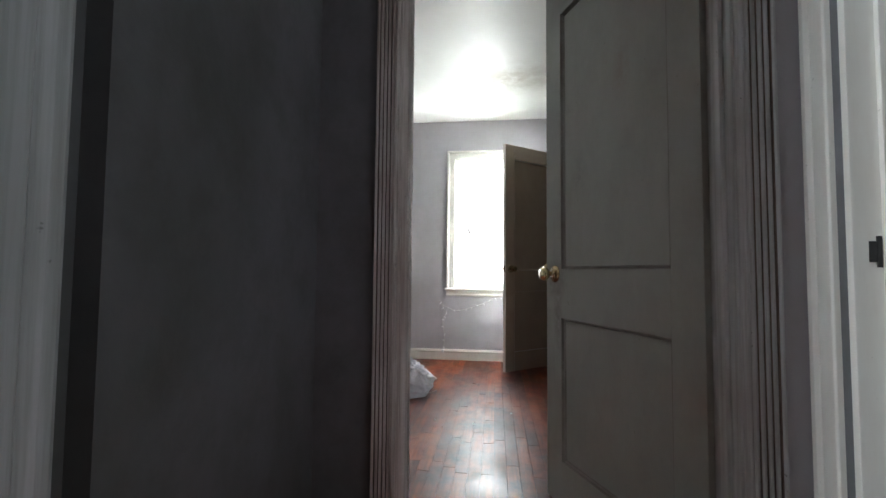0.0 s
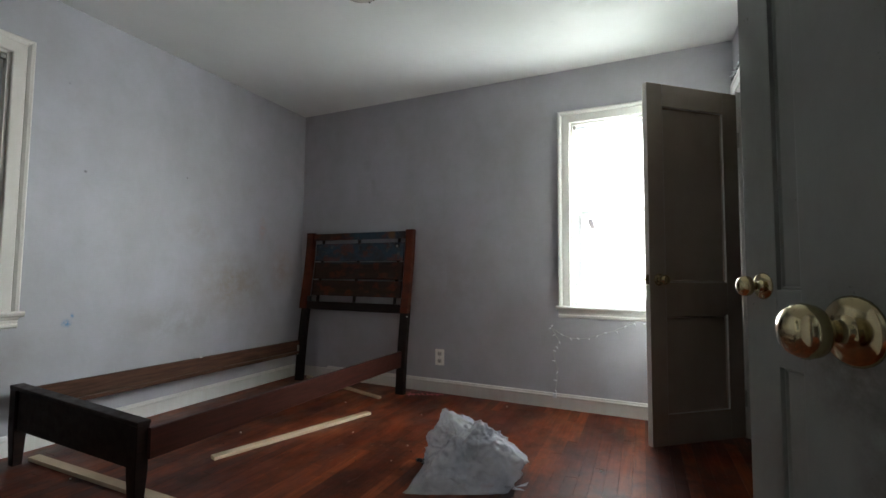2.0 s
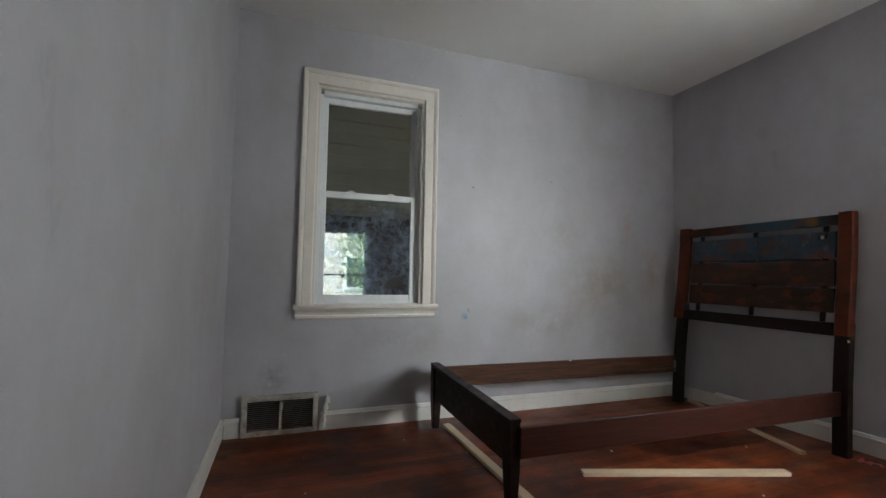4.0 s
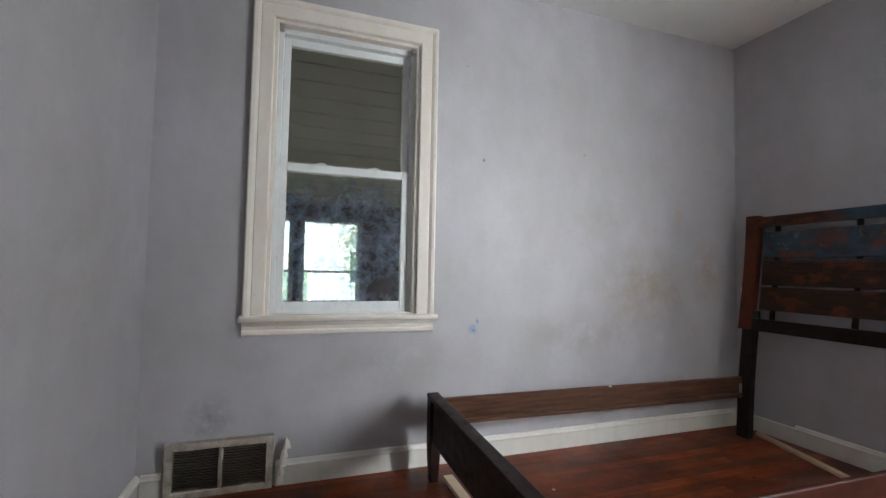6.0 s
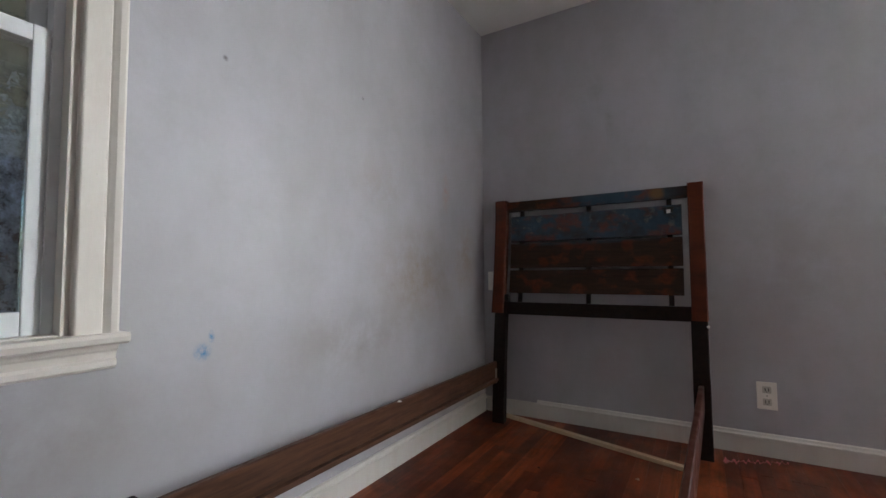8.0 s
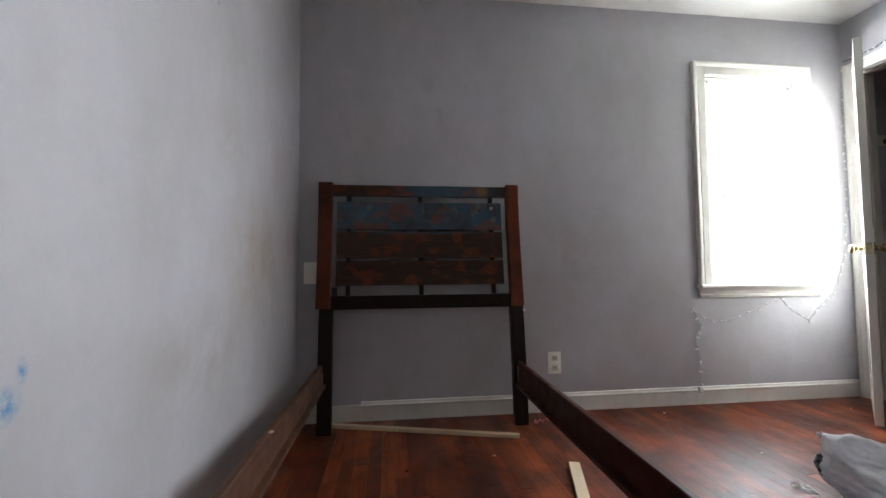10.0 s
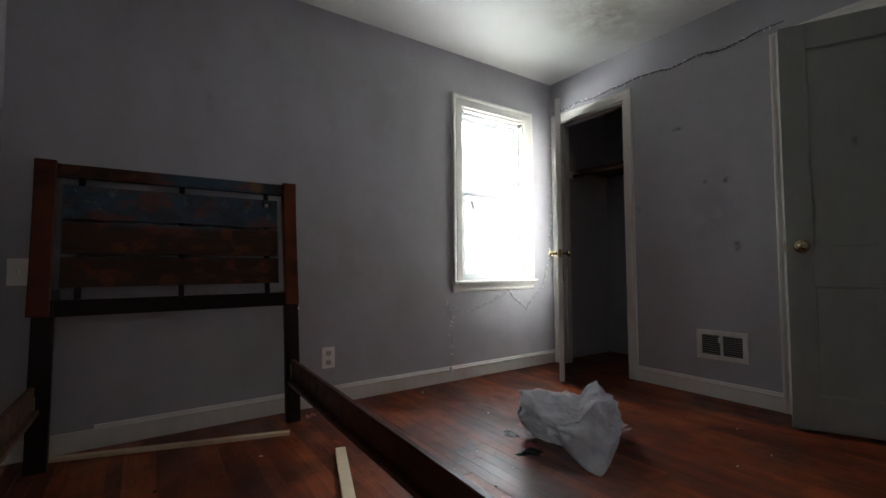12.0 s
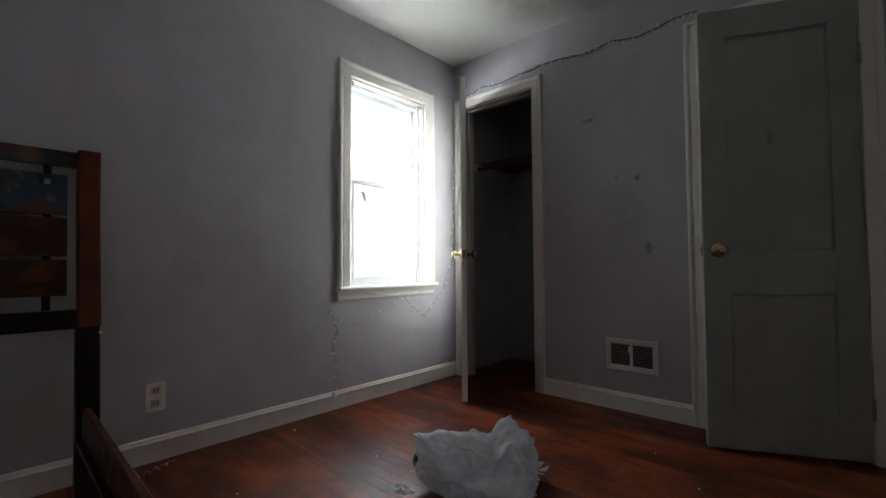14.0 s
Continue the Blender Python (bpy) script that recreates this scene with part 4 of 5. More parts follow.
# ---------------- plastic bag ----------------
def rubbish_bag():
    centre = Vector((2.19, -1.20, 0.115))
    # corners that the filled film is stretched over
    corners = [(1.975, -1.095, 0.252), (2.268, -1.325, 0.300), (2.12, -1.215, 0.205), (2.34, -1.21, 0.205),
               (2.16, -1.06, 0.19), (1.945, -1.590, -0.045), (2.14, -1.45, 0.11), (2.48, -1.30, 0.11), (2.47, -1.14, 0.09), (2.42, -1.36, -0.01),
               (1.945, -1.12, 0.13), (2.03, -1.09, 0.02), (2.04, -1.33, 0.11), (2.27, -1.43, 0.13), (2.38, -1.03, 0.0), (2.20, -0.985, 0.03), (2.05, -1.04, 0.03), (2.36, -1.37, 0.18)]
    hull = bmesh.new()
    for p in corners:
        hull.verts.new(Vector(p) - centre)
    bmesh.ops.convex_hull(hull, input=hull.verts)
    hull.normal_update()
    planes = [(f.normal.copy(), f.normal.dot(f.verts[0].co)) for f in hull.faces]
    hull.free()

    def radius(d):
        near = sorted(h / max(1e-4, n.dot(d)) for n, h in planes if n.dot(d) > 1e-4)[:3]
        return sum(v ** -60 for v in near) ** (-1 / 60)

    # taut folds from corner to corner, standing proud of the slack film beside them
    folds = []
    for i, j, high in ((0, 2, 0.007), (2, 1, 0.008), (0, 12, 0.005), (12, 6, 0.006), (6, 5, 0.008), (1, 13, 0.007), (13, 5, 0.008), (1, 17, 0.006), (17, 9, 0.006), (9, 5, 0.006),
                       (2, 13, 0.006), (1, 3, 0.006), (3, 7, 0.005), (0, 10, 0.005), (12, 13, 0.005), (1, 6, 0.006), (0, 13, 0.005), (4, 3, 0.005), (7, 17, 0.005), (2, 6, 0.005)):
        u, w = ((Vector(corners[k]) - centre).normalized() for k in (i, j))
        folds.append((u, w, u.cross(w).normalized(), u.dot(w), high))
    rnd = random.Random(21)
    flats = []
    for _ in range(70):
        n = Vector([rnd.gauss(0, 1) for _ in range(3)]).normalized()
        flats.append((n, radius(n) * rnd.uniform(0.90, 0.99)))
    bm = bmesh.new()
    bmesh.ops.create_icosphere(bm, subdivisions=6, radius=1.0)
    tuck = (Vector((1.98, -1.31, 0.02)) - centre).normalized()
    for v in bm.verts:
        d = v.co.normalized()
        r = 0.955 * radius(d)
        cut = min(h / max(1e-4, n.dot(d)) for n, h in flats if n.dot(d) > 0.05)
        r *= 1 - 0.06 * math.tanh(max(0.0, 1.0 - cut / r) / 0.06)
        # the film tucks in under the filled part, beside the trailing tip
        r *= 1 - 0.24 * math.exp(-14 * (1 - d.dot(tuck)))
        p = centre + d * r
        loose = max(0.0, min(1.0, (p.z - 0.01) / 0.06))
        q = Vector((p.x, p.y, p.z * 1.3))
        bend = Vector((noise.noise(q * 7), noise.noise(q * 7 + Vector((7, 0, 0))), noise.noise(q * 7 + Vector((0, 7, 0))))) * 0.04
        crest = sum(k * (1 - min(1.0, 2.4 * abs(noise.noise((q + bend) * f + Vector((0, f, 0)))))) ** 2 for k, f in ((0.020, 8), (0.012, 17), (0.006, 36)))
        lift = 0.0
        for u, w, n, arc, high in folds:
            off = n.dot(d) + 0.05 * noise.noise(q * 12 + n * 3)
            if abs(off) < 0.22 and d.dot(u) > arc - 0.03 and d.dot(w) > arc - 0.03:
                lift = max(lift, high * (1.15 * math.exp(-abs(off) / 0.022) - 0.5 * math.exp(-(abs(off) - 0.085) ** 2 / 0.0016)))
        p += d * loose * (1.3 * lift + crest - 0.010)
        # the fold between the two peaks
        e = p - Vector((2.205, -1.26, 0.2))
        s = -0.55 * e.x + 0.83 * e.y
        p.z -= 0.050 * math.exp(-s * s / (0.012 if s > 0 else 0.0009)) * max(0.0, min(1.0, (p.z - 0.12) / 0.08))
        p.z = max(p.z, 0.002 + 0.003 * abs(noise.noise(p * 20)))
        v.co = p
    root = thing("rubbish_bag", (2.18, -1.22, 0), "crumpled half-full white plastic bag lying on the wooden floor", "plastic bag")
    bmesh.ops.translate(bm, vec=(-2.18, 1.22, 0), verts=bm.verts)
    part("sack", bm, M_BAG, root, smooth=True)
    for j, (x, y, z, l) in enumerate(((1.992, -1.10, 0.228, 0.032), (2.420, -1.320, 0.030, 0.11))):
        bm = bmesh.new()
        for k in range(4):
            a = j * 2.1 + k * 1.3
            p = Vector((x - 2.18, y + 1.22, z))
            q = p + Vector((math.cos(a) * l * 0.5, math.sin(a) * l * 0.5, l * 0.3 if z > 0.1 else 0.006 * k + 0.002))
            r = p + Vector((math.cos(a + 1) * l * 0.6, math.sin(a + 1) * l * 0.6, 0.012))
            s = p + Vector((math.cos(a + 0.5) * l * 0.45, math.sin(a + 0.5) * l * 0.45, -0.012 if z > 0.1 else 0.01))
            vs = [bm.verts.new(c) for c in (p, q, r, s)]
            for f in ((0, 1, 2), (0, 2, 3), (0, 3, 1), (1, 3, 2)):
                bm.faces.new([vs[i] for i in f])
        part("loose_end", bm, M_BAG, root, "twisted end of the bag")
    return root


rubbish_bag()


def scrap(name, centre, size, mat, label, category, seed, tall=0.4):
    """A flat torn piece with a jagged outline and a crumpled face."""
    rnd = random.Random(seed)
    bm = bmesh.new()
    n = 18 if size[0] > 0.03 else 7
    rim = []
    for k in range(n):
        a = 2 * math.pi * k / n
        r = 0.5 * (0.62 + 0.38 * rnd.random() + (0.3 if k % 3 == 0 else -0.12) * rnd.random())
        rim.append((math.cos(a) * r * size[0], math.sin(a) * r * size[1]))
    layers = []
    for f, h in ((1.0, 0.0), (1.0, 0.0012), (0.66, 1.0), (0.33, 0.7)):
        row = []
        for x, y in rim:
            z = (0.25 + 0.75 * rnd.random()) * size[2] * h if h > 0.01 else h
            row.append(bm.verts.new((x * f, y * f, z)))
        layers.append(row)
    for lo, hi in zip(layers, layers[1:]):
        for k in range(n):
            bm.faces.new((lo[k], lo[(k + 1) % n], hi[(k + 1) % n], hi[k]))
    bm.faces.new(layers[-1])
    bm.faces.new(list(reversed(layers[0])))
    ob = part(name, bm, mat)
    ob.matrix_basis = pose(centre[0], centre[1], 0.0005 + (centre[2] if len(centre) > 2 else 0), rz=rnd.uniform(0, 360))
    return tagged(ob, label, category)


# black tray under the bag's edge, and scraps
bm = bmesh.new()
lathe(bm, [(0, 0.004), (0.050, 0.004), (0.066, 0.030), (0.078, 0.034), (0.079, 0.030), (0.069, 0.026), (0.053, 0.0), (0, 0)], seg=28)
tray = part("tray", bm, M_BLACK, smooth=True)
tray.matrix_basis = pose(2.105, -1.035, 0.050, 18, -30, 60)
tagged(tray, "round black plastic food tray poking out of the bag", "tray")
scrap("paper_scrap", (2.010, -1.000), (0.10, 0.06, 0.016), M_WHITE, "crumpled white paper scrap on the floor beside the bag", "paper", 3)
scrap("foil_scrap", (1.925, -1.205), (0.13, 0.06, 0.02), M_BLACK, "crumpled black wrapper on the floor beside the bag", "wrapper", 5)
scrap("foil_scrap", (1.975, -1.180), (0.07, 0.04, 0.03), M_PINK, "crumpled red wrapper on the floor beside the bag", "wrapper", 8)

# pink plastic ribbon by the bed leg
bm = bmesh.new()
rnd = random.Random(4)
pts = []
for k in range(40):
    f = k / 39
    pts.append((1.262 + 0.25 * f, -0.185 + 0.115 * f + 0.012 * math.sin(k * 1.3), 0.008 + 0.006 * math.sin(k * 2.2)))
sweep(bm, [(-0.5, -0.05), (0.5, -0.05), (0.5, 0.05), (-0.5, 0.05)],
      [(p, Vector((0.2, 1, 0.5 * math.sin(k))).normalized() * (0.030 if k < 8 else 0.012) * (0.6 + 0.6 * abs(math.sin(k * 0.9))), Vector((0, -0.4, 1)) * 0.02) for k, p in enumerate(pts)])
tagged(part("ribbon", bm, M_PINK), "twisted strip of pink plastic on the floor by the bed leg", "ribbon")


# ---------------- registers ----------------
def register(name, side, plane, a0, a1, z0, z1, depth, label, bars=16, slat=None, body=None):
    along, out = (Vector(v) for v in wall_axes(side))
    mid = (a0 + a1) / 2
    base = Vector((plane, mid, 0))
    root = tagged(new(name), label, "vent")
    root.matrix_basis = Matrix.Translation(base)
    h = (a1 - a0) / 2

    def box(bm, a, b, d0, d1, zl, zh, bevel=0.0):
        p, q = along * a + out * d0, along * b + out * d1
        add_box(bm, (min(p.x, q.x), min(p.y, q.y), zl), (max(p.x, q.x), max(p.y, q.y), zh), bevel)

    f = 0.028
    bm = bmesh.new()
    box(bm, -h, -h + f, 0.001, depth, z0, z1, 0.003)
    box(bm, h - f, h, 0.001, depth, z0, z1, 0.003)
    box(bm, -h + f, h - f, 0.001, depth, z0, z0 + f, 0.003)
    box(bm, -h + f, h - f, 0.001, depth, z1 - f, z1, 0.003)
    box(bm, -0.007, 0.007, 0.001, depth, z0 + f, z1 - f, 0.002)
    part("frame", bm, body or M_VENT, root)
    # a dark sheet on the wall in place of the shaded duct
    part("backing", (lambda b: (box(b, -h + f, h - f, 0.0005, 0.003, z0 + f, z1 - f), b)[1])(bmesh.new()), M_DARK, root, "dark sheet standing for the duct behind the louvres")
    step = (z1 - z0 - 2 * f) / bars
    for lo, hi in ((-h + f, -0.007), (0.007, h - f)):
        bm = bmesh.new()
        for k in range(bars):
            z = z0 + f + step * (k + 0.5)
            d = depth * 0.35
            p = along * lo + out * d
            q = along * hi + out * d
            sweep(bm, [(-0.0012, -depth * 0.28), (0.0012, -depth * 0.28), (0.0035, depth * 0.32), (0.0012, depth * 0.32)],
                  [(p + Vector((0, 0, z)), (0, 0, 1), out), (q + Vector((0, 0, z)), (0, 0, 1), out)])
        part("louvre", bm, slat or M_STEEL, root, "grey metal louvres")
    bm = bmesh.new()
    box(bm, 0.004, 0.012, depth, depth + 0.012, z1 - f - 0.045, z1 - f - 0.01, 0.002)
    part("lever", bm, M_VENT, root, "small damper lever")
    return root


register("wall_vent", "w", 0.0, -3.170, -2.765, 0.004, 0.222, 0.034, "dirty white floor-level heating register in the baseboard line", 15, None, M_VENT_OLD)
register("wall_vent", "e", EX, -1.484, -1.194, 0.234, 0.414, 0.016, "white wall heating register with two louvred grilles", 9, M_SLAT)
for k in range(5):
    scrap("plaster_crumb", (0.03 + 0.006 * (k % 2), -2.735 + 0.006 * k, 0.02 + 0.035 * k), (0.03, 0.045, 0.05), M_TRIM_W, "broken plaster patch stuck to the wall beside the register", "plaster", 20 + k)


# ---------------- outlets ----------------
def outlet(x, z, w, h, label, sockets=True):
    root = tagged(new("outlet" if sockets else "wall_switch"), label, "outlet" if sockets else "switch")
    root.matrix_basis = Matrix.Translation((x, 0, z))
    part("plate", boxes(((-w / 2, -0.007, -h / 2), (w / 2, -0.0005, h / 2)), bevel=0.0025), M_PLATE, root)
    if sockets:
        for s in (-1, 1):
            so = part("socket", boxes(((-0.017, -0.010, s * 0.028 - 0.016), (0.017, -0.007, s * 0.028 + 0.016)), bevel=0.003), M_SOCKET, root)
            # slots are dark patches on the socket face, drawn in place of shaded cuts
            part("slot", boxes(((-0.008, -0.0106, s * 0.028 - 0.006), (-0.0045, -0.0099, s * 0.028 + 0.008)), ((0.0045, -0.0106, s * 0.028 - 0.006), (0.008, -0.0099, s * 0.028 + 0.008)),
                               ((-0.002, -0.0106, s * 0.028 - 0.011), (0.002, -0.0099, s * 0.028 - 0.007))), M_DARK, so)
        part("screw", lathe(bmesh.new(), [(0, 0.001), (0.003, 0.0007), (0.0035, 0)], Matrix.Translation((0, -0.007, 0)) @ Euler((math.pi / 2, 0, 0)).to_matrix().to_4x4(), 10), M_STEEL, root)
    else:
        part("toggle", boxes(((-0.005, -0.016, -0.012), (0.005, -0.007, 0.012)), bevel=0.002), M_PLATE, root)


outlet(1.450, 0.278, 0.078, 0.126, "ivory double outlet on the grey wall above the baseboard")
outlet(0.068, 0.812, 0.075, 0.118, "grey painted-over outlet on the wall behind the headboard", False)


# ---------------- ceiling lamp and ring ----------------
def ceiling_lamp():
    root = thing("ceiling_lamp", (1.822, -1.687, CEIL), "old cream glass ceiling lamp shade hanging from a small canopy", "ceiling lamp")
    part("canopy", lathe(bmesh.new(), [(0, -0.001), (0.065, -0.001), (0.060, -0.020), (0.030, -0.034), (0, -0.034)]), M_BRASS, root, smooth=True)
    part("stem", lathe(bmesh.new(), [(0, -0.03), (0.012, -0.03), (0.012, -0.13), (0, -0.13)], seg=12), M_BRASS, root, smooth=True)
    part("shade", lathe(bmesh.new(), [(0.0, -0.125), (0.055, -0.127), (0.112, -0.150), (0.142, -0.185), (0.138, -0.215), (0.105, -0.252), (0.060, -0.282), (0.028, -0.296), (0.0, -0.299)], seg=36), M_SHADE, root, "cream glass shade with brown spots", True)
    for a in (0.6, 1.7, 3.0, 4.2, 5.3):
        bm = lathe(bmesh.new(), [(0, 0.003), (0.004, 0.002), (0.005, 0)], Matrix.Translation((0.107 * math.cos(a), 0.107 * math.sin(a), -0.252)) @ Euler((math.radians(140), 0, a - math.pi / 2)).to_matrix().to_4x4(), 8)
        part("stud", bm, M_DARK, root)


ceiling_lamp()
bm = bmesh.new()
ringpts = [(0.05 * math.cos(math.tau * k / 24), 0.05 * math.sin(math.tau * k / 24), -0.012) for k in range(24)]
sweep(bm, [(-0.006, -0.006), (0.006, -0.006), (0.006, 0.010), (-0.006, 0.010)], [(p, Vector((p[0], p[1], 0)).normalized(), (0, 0, 1)) for p in ringpts], closed=True)
for k in range(3):
    add_box(bm, (0.06 + 0.04 * k, -0.01 - 0.012 * k, -0.016 - 0.004 * k), (0.085 + 0.04 * k, 0.006 - 0.012 * k, -0.0005), 0.003)
hook = part("ceiling_ring", bm, M_SHADE)
hook.matrix_basis = pose(2.07, -1.39, CEIL, rz=-60)
tagged(hook, "old ring-shaped fitting with loose bits on the ceiling", "ceiling fitting")


# ---------------- string of lights ----------------
def droop(p, q, sag, n):
    return [tuple(Vector(p).lerp(Vector(q), k / n) - Vector((0, 0, 4 * sag * (k / n) * (1 - k / n)))) for k in range(n)]


def light_string(name, knots, label, every=2, thick=0.0017, cord=M_CORD):
    pts = []
    for (p, s), (q, _) in zip(knots, knots[1:]):
        pts += droop(p, q, s, max(4, int((Vector(q) - Vector(p)).length / 0.03)))
    pts.append(knots[-1][0])
    rnd = random.Random(len(pts))
    pts = [(x + rnd.uniform(-0.003, 0.003), y + rnd.uniform(-0.003, 0.003), z + rnd.uniform(-0.004, 0.004)) for x, y, z in pts]
    root = tagged(new(name), label, "string lights")
    part("cord", tube(bmesh.new(), pts, thick), cord, root)
    for k in range(1, len(pts) - 1, every):
        d = Vector((rnd.uniform(-1, 1), rnd.uniform(-0.3, 0.3), rnd.uniform(-1.2, 0.6))).normalized()
        turn = d.to_track_quat("Z", "Y").to_matrix().to_4x4()
        part("bulb", lathe(bmesh.new(), [(0, 0.0), (0.0042, 0.001), (0.0046, 0.009), (0.0036, 0.010), (0.0040, 0.017), (0.0, 0.024)], Matrix.Translation(pts[k]) @ turn, 8), M_SASH, root, smooth=True)


N = -0.012
light_string("string_lights", [((2.357, -0.03, 0.095), 0.0), ((2.375, N, 0.26), 0.0), ((2.345, N, 0.40), 0.0), ((2.385, N, 0.47), 0.0), ((2.335, N, 0.567), 0.05), ((2.62, N, 0.52), 0.01), ((2.905, N - 0.02, 0.640), 0.02),
             ((3.13, N, 0.49), -0.01), ((3.32, N, 0.66), 0.0), ((3.41, N, 0.88), 0.0), ((3.452, N, 1.3), 0.0), ((3.456, N, 1.75), 0.0), ((3.458, N - 0.003, 2.17), 0.0)], "string of small clear lights draped on the wall below the window", 2, 0.0024)
E_ = EX - 0.012
light_string("string_lights", [((E_, -0.03, 2.17), 0.012), ((E_, -0.30, 2.185), 0.016), ((E_, -0.60, 2.19), 0.010), ((E_, -0.80, 2.20), 0.0), ((E_, -1.0, 2.185), 0.014), ((E_, -1.25, 2.195), 0.0), ((E_, -1.36, 2.17), 0.012), ((E_, -1.56, 2.19), 0.0), ((E_, -1.72, 2.20), 0.0)],
             "string of small lights tacked along the wall above the closet", 1, 0.0040, M_CORD_SHADED)
for x, z in ((2.335, 0.575), (2.905, 0.645)):
    bm = bmesh.new()
    lathe(bm, [(0, 0.010), (0.006, 0.009), (0.007, 0.004), (0.002, 0.0)], Matrix.Translation((x, -0.001, z)) @ Euler((math.pi / 2, 0, 0)).to_matrix().to_4x4(), 10)
    tagged(part("push_pin", bm, M_SASH), "white push pin holding the string of lights", "push pin")

bm = boxes(((2.343, -0.034, 0.075), (2.367, -0.0135, 0.108)), bevel=0.003)
tagged(part("plug", bm, M_SASH), "small white plug of the light string on the baseboard", "plug")

# ---------------- closet shelf and rod ----------------
shelf = thing("closet_shelf", (3.95, -0.55, 1.69), "bare wooden shelf on cleats inside the dark closet", "shelf")
part("board", boxes(((-0.14, -0.498, 0.0), (0.298, 0.545, 0.019)), bevel=0.002), M_ROD, shelf)
for y0, y1 in ((-0.499, -0.481), (0.528, 0.546)):
    part("cleat", boxes(((-0.30, y0, -0.065), (0.298, y1, -0.001)), bevel=0.001), M_TRIM, shelf)
bm = lathe(bmesh.new(), [(0, -0.49), (0.016, -0.49), (0.016, 0.535), (0, 0.535)], Matrix.Translation((-0.20, 0, -0.045)) @ Euler((-math.pi / 2, 0, 0)).to_matrix().to_4x4(), 16)
part("rod", bm, M_ROD, shelf, "wooden clothes rod", True)


# ---------------- porch beyond the west window ----------------
def porch():
    px = -2.2
    wl, wr, wz0, wz1 = (-3.32, -2.76), (-2.62, -2.13), 0.63, 1.37
    items = [((px - 0.1, -5.2, -0.8), (px, 0.6, wz0)), ((px - 0.1, -5.2, wz1), (px, 0.6, 1.75)),
             ((px - 0.1, -5.2, wz0), (px, wl[0], wz1)), ((px - 0.1, wl[1], wz0), (px, wr[0], wz1)), ((px - 0.1, wr[1], wz0), (px, 0.6, wz1)),
             ((px, 0.5, -0.8), (-T, 0.6, 2.75)), ((px, -5.2, -0.8), (-T, -5.1, 2.75))]
    tagged(part("porch_wall", boxes(*items), M_PORCH), "dark brown boarded porch wall", "wall", kind="structure")
    n = 16
    bm = bmesh.new()
    for k in range(n):
        f0, f1 = k / n, (k + 1) / n - 0.004
        x0, x1 = px + (2.04) * f0, px + 2.04 * f1
        z0, z1 = 1.56 + 1.0 * f0, 1.56 + 1.0 * f1
        vs = [bm.verts.new(c) for c in ((x0, -5.1, z0), (x1, -5.1, z1), (x1, 0.5, z1), (x0, 0.5, z0), (x0, -5.1, z0 + 0.02), (x1, -5.1, z1 + 0.035), (x1, 0.5, z1 + 0.035), (x0, 0.5, z0 + 0.02))]
        for f in ((0, 1, 2, 3), (7, 6, 5, 4), (0, 4, 5, 1), (1, 5, 6, 2), (2, 6, 7, 3), (3, 7, 4, 0)):
            bm.faces.new([vs[i] for i in f])
    tagged(part("porch_ceiling", bm, M_PORCH_CEIL), "sloping grey-green boarded porch ceiling", "ceiling", kind="structure")
    tagged(part("porch_roof", boxes(((px - 0.3, -5.3, 2.62), (-T, 0.7, 2.70))), M_ROOF), "dark porch roof", "roof", kind="structure")
    tagged(part("porch_floor", boxes(((px, -5.1, -0.80), (-T, 0.5, -0.70))), M_PORCH), "dark porch floor", "floor", kind="structure")
    for i, (a, b) in enumerate((wl, wr)):
        root = tagged(new(f"window_{i + 3}"), "porch window with grey frame and dark meeting rail", "window", kind="structure")
        f = 0.045
        part("frame", boxes(((px, a - f, wz0 - f), (px + 0.03, a, wz1 + f)), ((px, b, wz0 - f), (px + 0.03, b + f, wz1 + f)),
                            ((px, a, wz1), (px + 0.03, b, wz1 + f)), ((px, a, wz0 - f), (px + 0.03, b, wz0)), bevel=0.003), M_PORCH_TRIM, root)
        part("meeting_rail", boxes(((px - 0.06, a, 0.895), (px - 0.02, b, 0.915)), bevel=0.002), M_PORCH_TRIM, root)
        pane = part("pane", boxes(((px - 0.045, a, wz0), (px - 0.041, b, 0.895)), ((px - 0.045, a, 0.915), (px - 0.041, b, wz1))), M_GLASS_PORCH, root)
        pane.visible_shadow = False


porch()

# ---------------- outdoors ----------------
bm = bmesh.new()
bmesh.ops.create_grid(bm, x_segments=8, y_segments=8, size=400)
bmesh.ops.translate(bm, vec=(0, 0, -0.82), verts=bm.verts)
tagged(part("ground", bm, M_GARDEN), "green lawn", "ground", kind="structure")


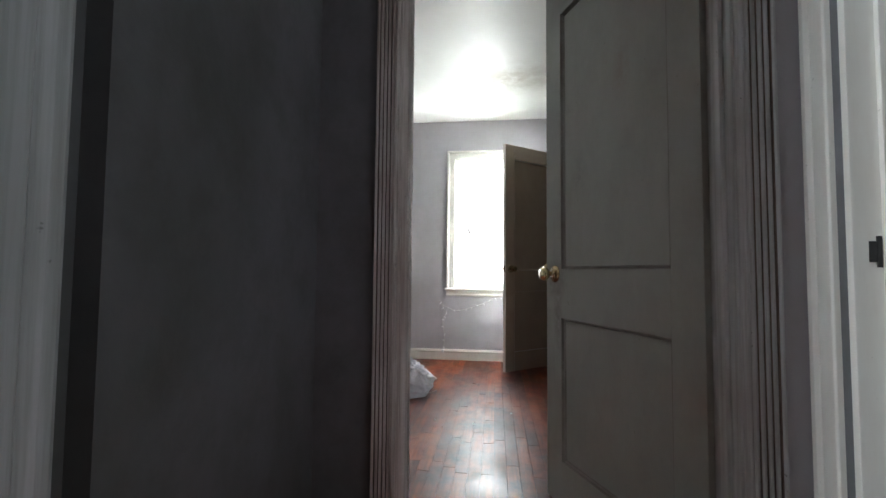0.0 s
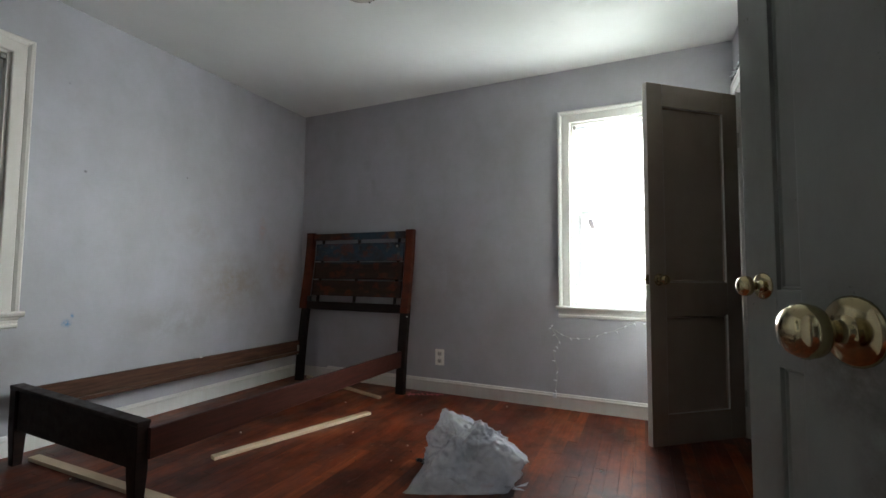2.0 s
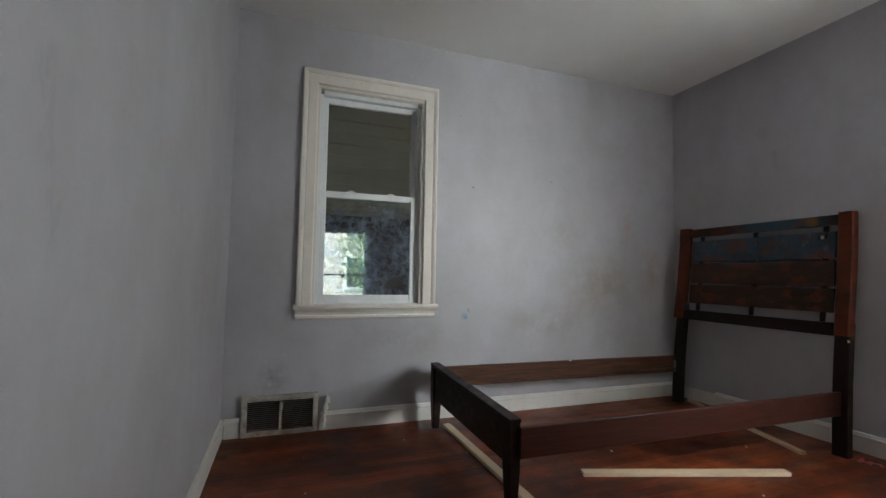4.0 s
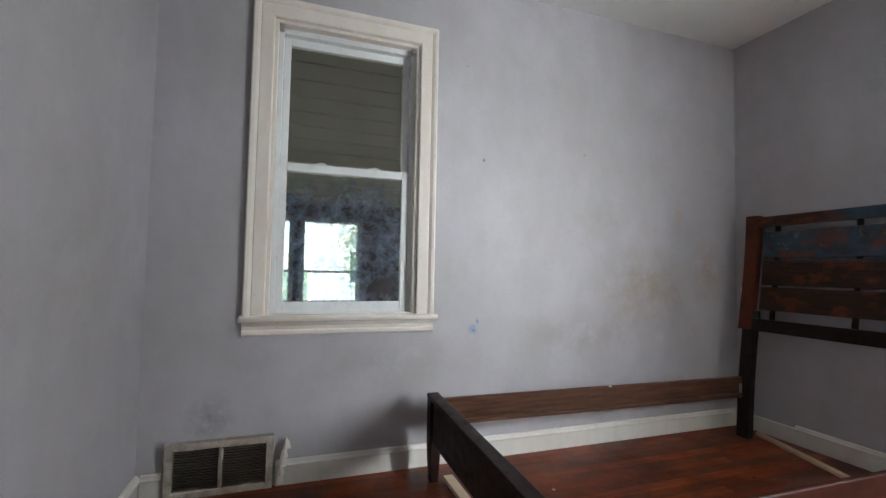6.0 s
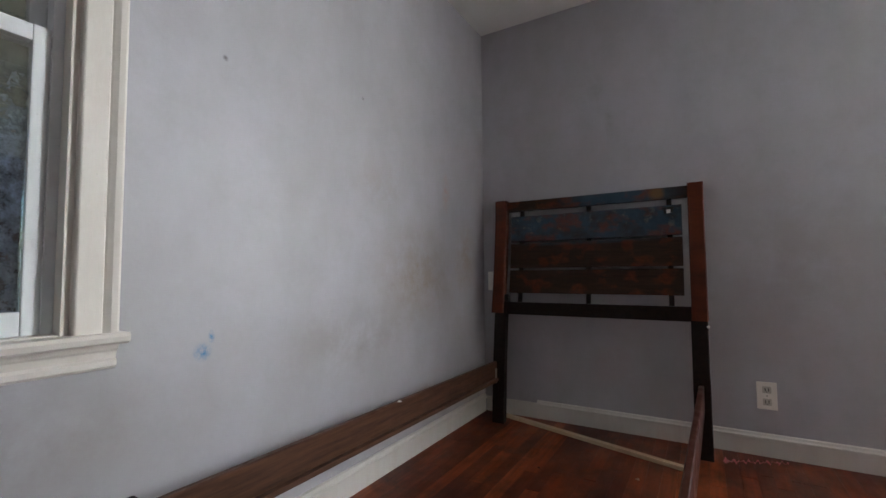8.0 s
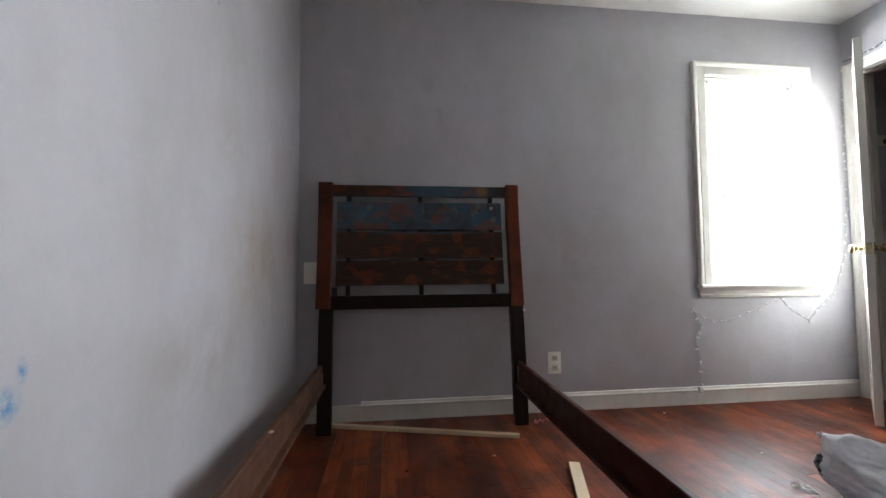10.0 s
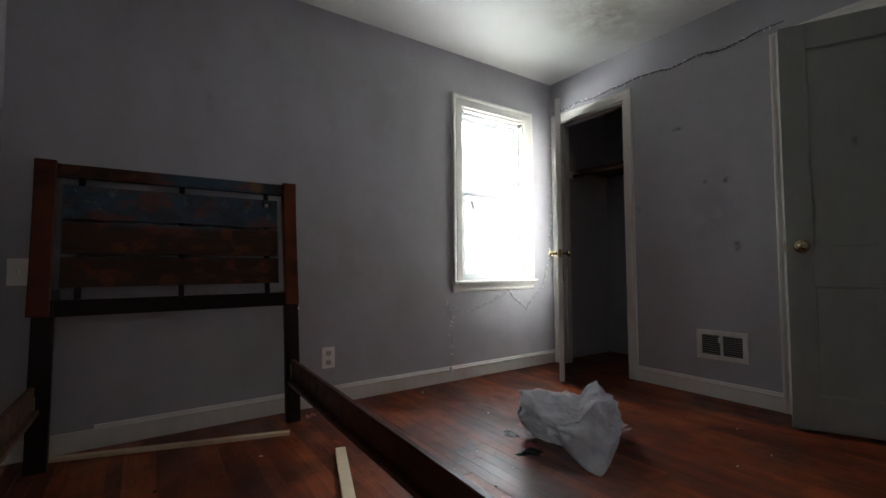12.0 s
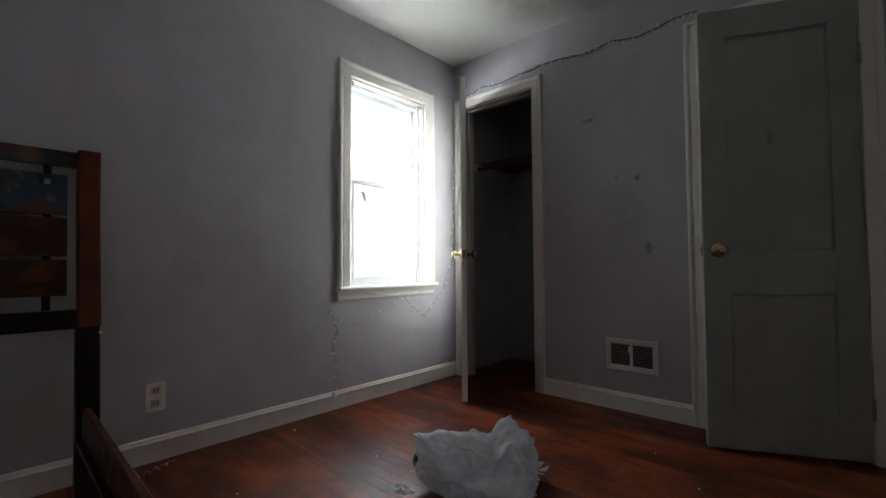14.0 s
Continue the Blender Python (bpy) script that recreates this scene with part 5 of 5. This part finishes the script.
def tree(x, y, h, seed):
    rnd = random.Random(seed)
    root = thing("tree", (x, y, -0.82), "leafy green tree on the lawn behind the porch", "tree", "garden trees")
    bm = bmesh.new()
    tube(bm, [(0, 0, 0), (0.05, 0, h * 0.3), (-0.03, 0.08, h * 0.6), (0, 0, h * 0.85)], 0.11, 9)
    for k in range(7):
        a = rnd.uniform(0, 6.28)
        z = h * rnd.uniform(0.3, 0.65)
        tube(bm, [(0, 0, z), (math.cos(a) * h * 0.13, math.sin(a) * h * 0.13, z + h * 0.08), (math.cos(a) * h * 0.25, math.sin(a) * h * 0.25, z + h * 0.2)], 0.035, 6)
    part("trunk", bm, M_BARK, root)
    verts, faces = [], []
    for c in range(150):
        a, e = rnd.uniform(0, 6.28), rnd.uniform(-1.1, 1.3)
        r = h * 0.36 * rnd.uniform(0.35, 1.0)
        cx, cy, cz = r * math.cos(a) * math.cos(e), r * math.sin(a) * math.cos(e), h * 0.5 + r * math.sin(e)
        for _ in range(60):
            p = Vector((cx, cy, cz)) + Vector([rnd.gauss(0, h * 0.045) for _ in range(3)])
            u = Vector([rnd.uniform(-1, 1) for _ in range(3)]).normalized() * 0.07
            w = Vector([rnd.uniform(-1, 1) for _ in range(3)]).normalized() * 0.05
            i = len(verts)
            verts += [p - u, p + w, p + u, p - w]
            faces.append((i, i + 1, i + 2, i + 3))
    me = bpy.data.meshes.new("crown")
    me.from_pydata(verts, [], faces)
    me.materials.append(M_LEAF)
    new("crown", me).parent = root


tree(-14.0, 0.9, 5.5, 1)
tree(-24.0, -9.2, 7.0, 2)
tree(-24.0, 10.5, 8.0, 3)

house = thing("house", (-18.5, 1.6, -0.82), "pale pink-grey clapboard house beyond the lawn", "house")
bm = bmesh.new()
add_box(bm, (-3.0, -3.6, 0), (2.9, 3.6, 5.0))
for k in range(24):
    add_box(bm, (2.9, -3.6, 0.2 * k), (2.93, 3.6, 0.2 * k + 0.185))
part("wall", bm, M_SIDING, house)
bm = bmesh.new()
sweep(bm, [(-3.9, 5.0), (3.9, 5.0), (0, 7.2)], [((-3.3, 0, 0), (0, 1, 0), (0, 0, 1)), ((3.3, 0, 0), (0, 1, 0), (0, 0, 1))])
part("roof", bm, M_ROOF, house)
for y, z in ((-1.8, 1.2), (1.4, 1.2), (-1.8, 3.5), (1.4, 3.5)):
    w = part("window", boxes(((2.93, y - 0.5, z - 0.1), (2.97, y + 0.5, z)), ((2.93, y - 0.5, z + 1.2), (2.97, y + 0.5, z + 1.3)), ((2.93, y - 0.5, z), (2.97, y - 0.42, z + 1.2)), ((2.93, y + 0.42, z), (2.97, y + 0.5, z + 1.2))), M_SASH, house)
    part("pane", boxes(((2.935, y - 0.42, z), (2.95, y + 0.42, z + 1.2))), M_DARK, w)


near_house = thing("neighbour_house", (2.5, 5.5, -0.82), "white clapboard house close beyond the window", "house")
bm = bmesh.new()
add_box(bm, (-6, 0, 0), (6, 6, 5.5))
part("wall", bm, M_NEAR_SIDING, near_house)
bm = bmesh.new()
for k in range(36):
    add_box(bm, (-6, -0.03, 0.15 * k), (6, 0, 0.15 * k + 0.14))
clap = part("clapboard", bm, M_NEAR_SIDING, near_house)
clap["kind"] = "stuff"
bm = bmesh.new()
sweep(bm, [(-0.5, 5.5), (6.5, 5.5), (3, 7.6)], [((-6.4, 0, 0), (0, 1, 0), (0, 0, 1)), ((6.4, 0, 0), (0, 1, 0), (0, 0, 1))])
part("roof", bm, M_ROOF, near_house)

# ---------------- small litter on the floor ----------------
scrap("crumb", (0.146, -1.116, 0.345), (0.022, 0.016, 0.008), M_WHITE, "white paint chip lying on the bed's side rail", "crumb", 70)
for k, (x, y) in enumerate(((0.776, -1.312), (2.04, -0.135), (1.36, -1.02), (0.95, -0.55))):
    scrap("crumb", (x, y), (0.020, 0.013, 0.007), M_WHITE, "small white paint chip on the wooden floor", "crumb", 80 + k)["group"] = "floor crumbs"
rnd = random.Random(11)
for k in range(26):
    x, y = rnd.uniform(0.3, 3.2), rnd.uniform(-2.9, -0.12)
    if (x - 2.2) ** 2 + (y + 1.22) ** 2 < 0.14 or (1.05 < x < 1.3 and y < -0.1):
        continue
    scrap("crumb", (x, y), (0.012, 0.008, 0.006), M_WHITE if k % 3 else M_DARK, "tiny crumb of plaster on the wooden floor" if k % 3 else "tiny dark crumb on the wooden floor", "crumb", 40 + k)["group"] = "floor crumbs"


# ---------------- floor boards ----------------
def floor_boards():
    floor = tagged(new("floor"), "worn red-brown varnished strip wood floor", "floor", kind="structure")
    W, gap = 0.0575, 0.0004
    rnd = random.Random(7)
    lengths = (0.35, 0.55, 0.75, 0.95, 1.2)
    meshes = {}

    def shape(n):
        w = W / 2 - gap
        return ([(-w, 0.0006, -0.020), (w, 0.0006, -0.020), (w, n - 0.0006, -0.020), (-w, n - 0.0006, -0.020), (-w, 0.0007, 0), (w, 0.0007, 0), (w, n - 0.0007, 0), (-w, n - 0.0007, 0)],
                [(0, 1, 5, 4), (1, 2, 6, 5), (2, 3, 7, 6), (3, 0, 4, 7), (4, 5, 6, 7), (3, 2, 1, 0)])
    rest_v, rest_f = [], []
    count = 0
    x = 0.0
    col = 0
    while x < 4.25:
        y_end, y0 = -0.002, -6.2
        if x + W > EX + 0.02:
            y0 = -2.65
        elif x < 0.55:
            y0 = -3.38
        y = y_end
        first = True
        while y > y0 + 0.001:
            n = rnd.choice(lengths) * (rnd.uniform(0.3, 1) if first else 1)
            first = False
            n = round(n / 0.05) * 0.05
            n = min(max(n, 0.15), y - y0)
            if y - n - y0 < 0.1:
                n = y - y0
            near = 0.95 < x < 3.3 and -3.1 < y - n / 2 < 0 and count < 300
            z = -0.0003 * rnd.random()
            if near:
                key = round(n, 4)
                if key not in meshes:
                    me = bpy.data.meshes.new("board")
                    v, f = shape(n)
                    me.from_pydata(v, [], f)
                    me.materials.append(M_BOARD)
                    meshes[key] = me
                ob = new("board", meshes[key])
                ob.location = (x + W / 2, y - n, z)
                ob.parent = floor
                count += 1
            else:
                v, f = shape(n)
                i = len(rest_v)
                rest_v.extend([(a + x + W / 2, b + y - n, c + z) for a, b, c in v])
                rest_f.extend([tuple(j + i for j in q) for q in f])
            y -= n
        x += W
        col += 1
    me = bpy.data.meshes.new("outer_boards")
    me.from_pydata(rest_v, [], rest_f)
    me.materials.append(M_BOARDS)
    ob = new("outer_boards", me)
    ob.parent = floor
    ob["kind"] = "stuff"


floor_boards()
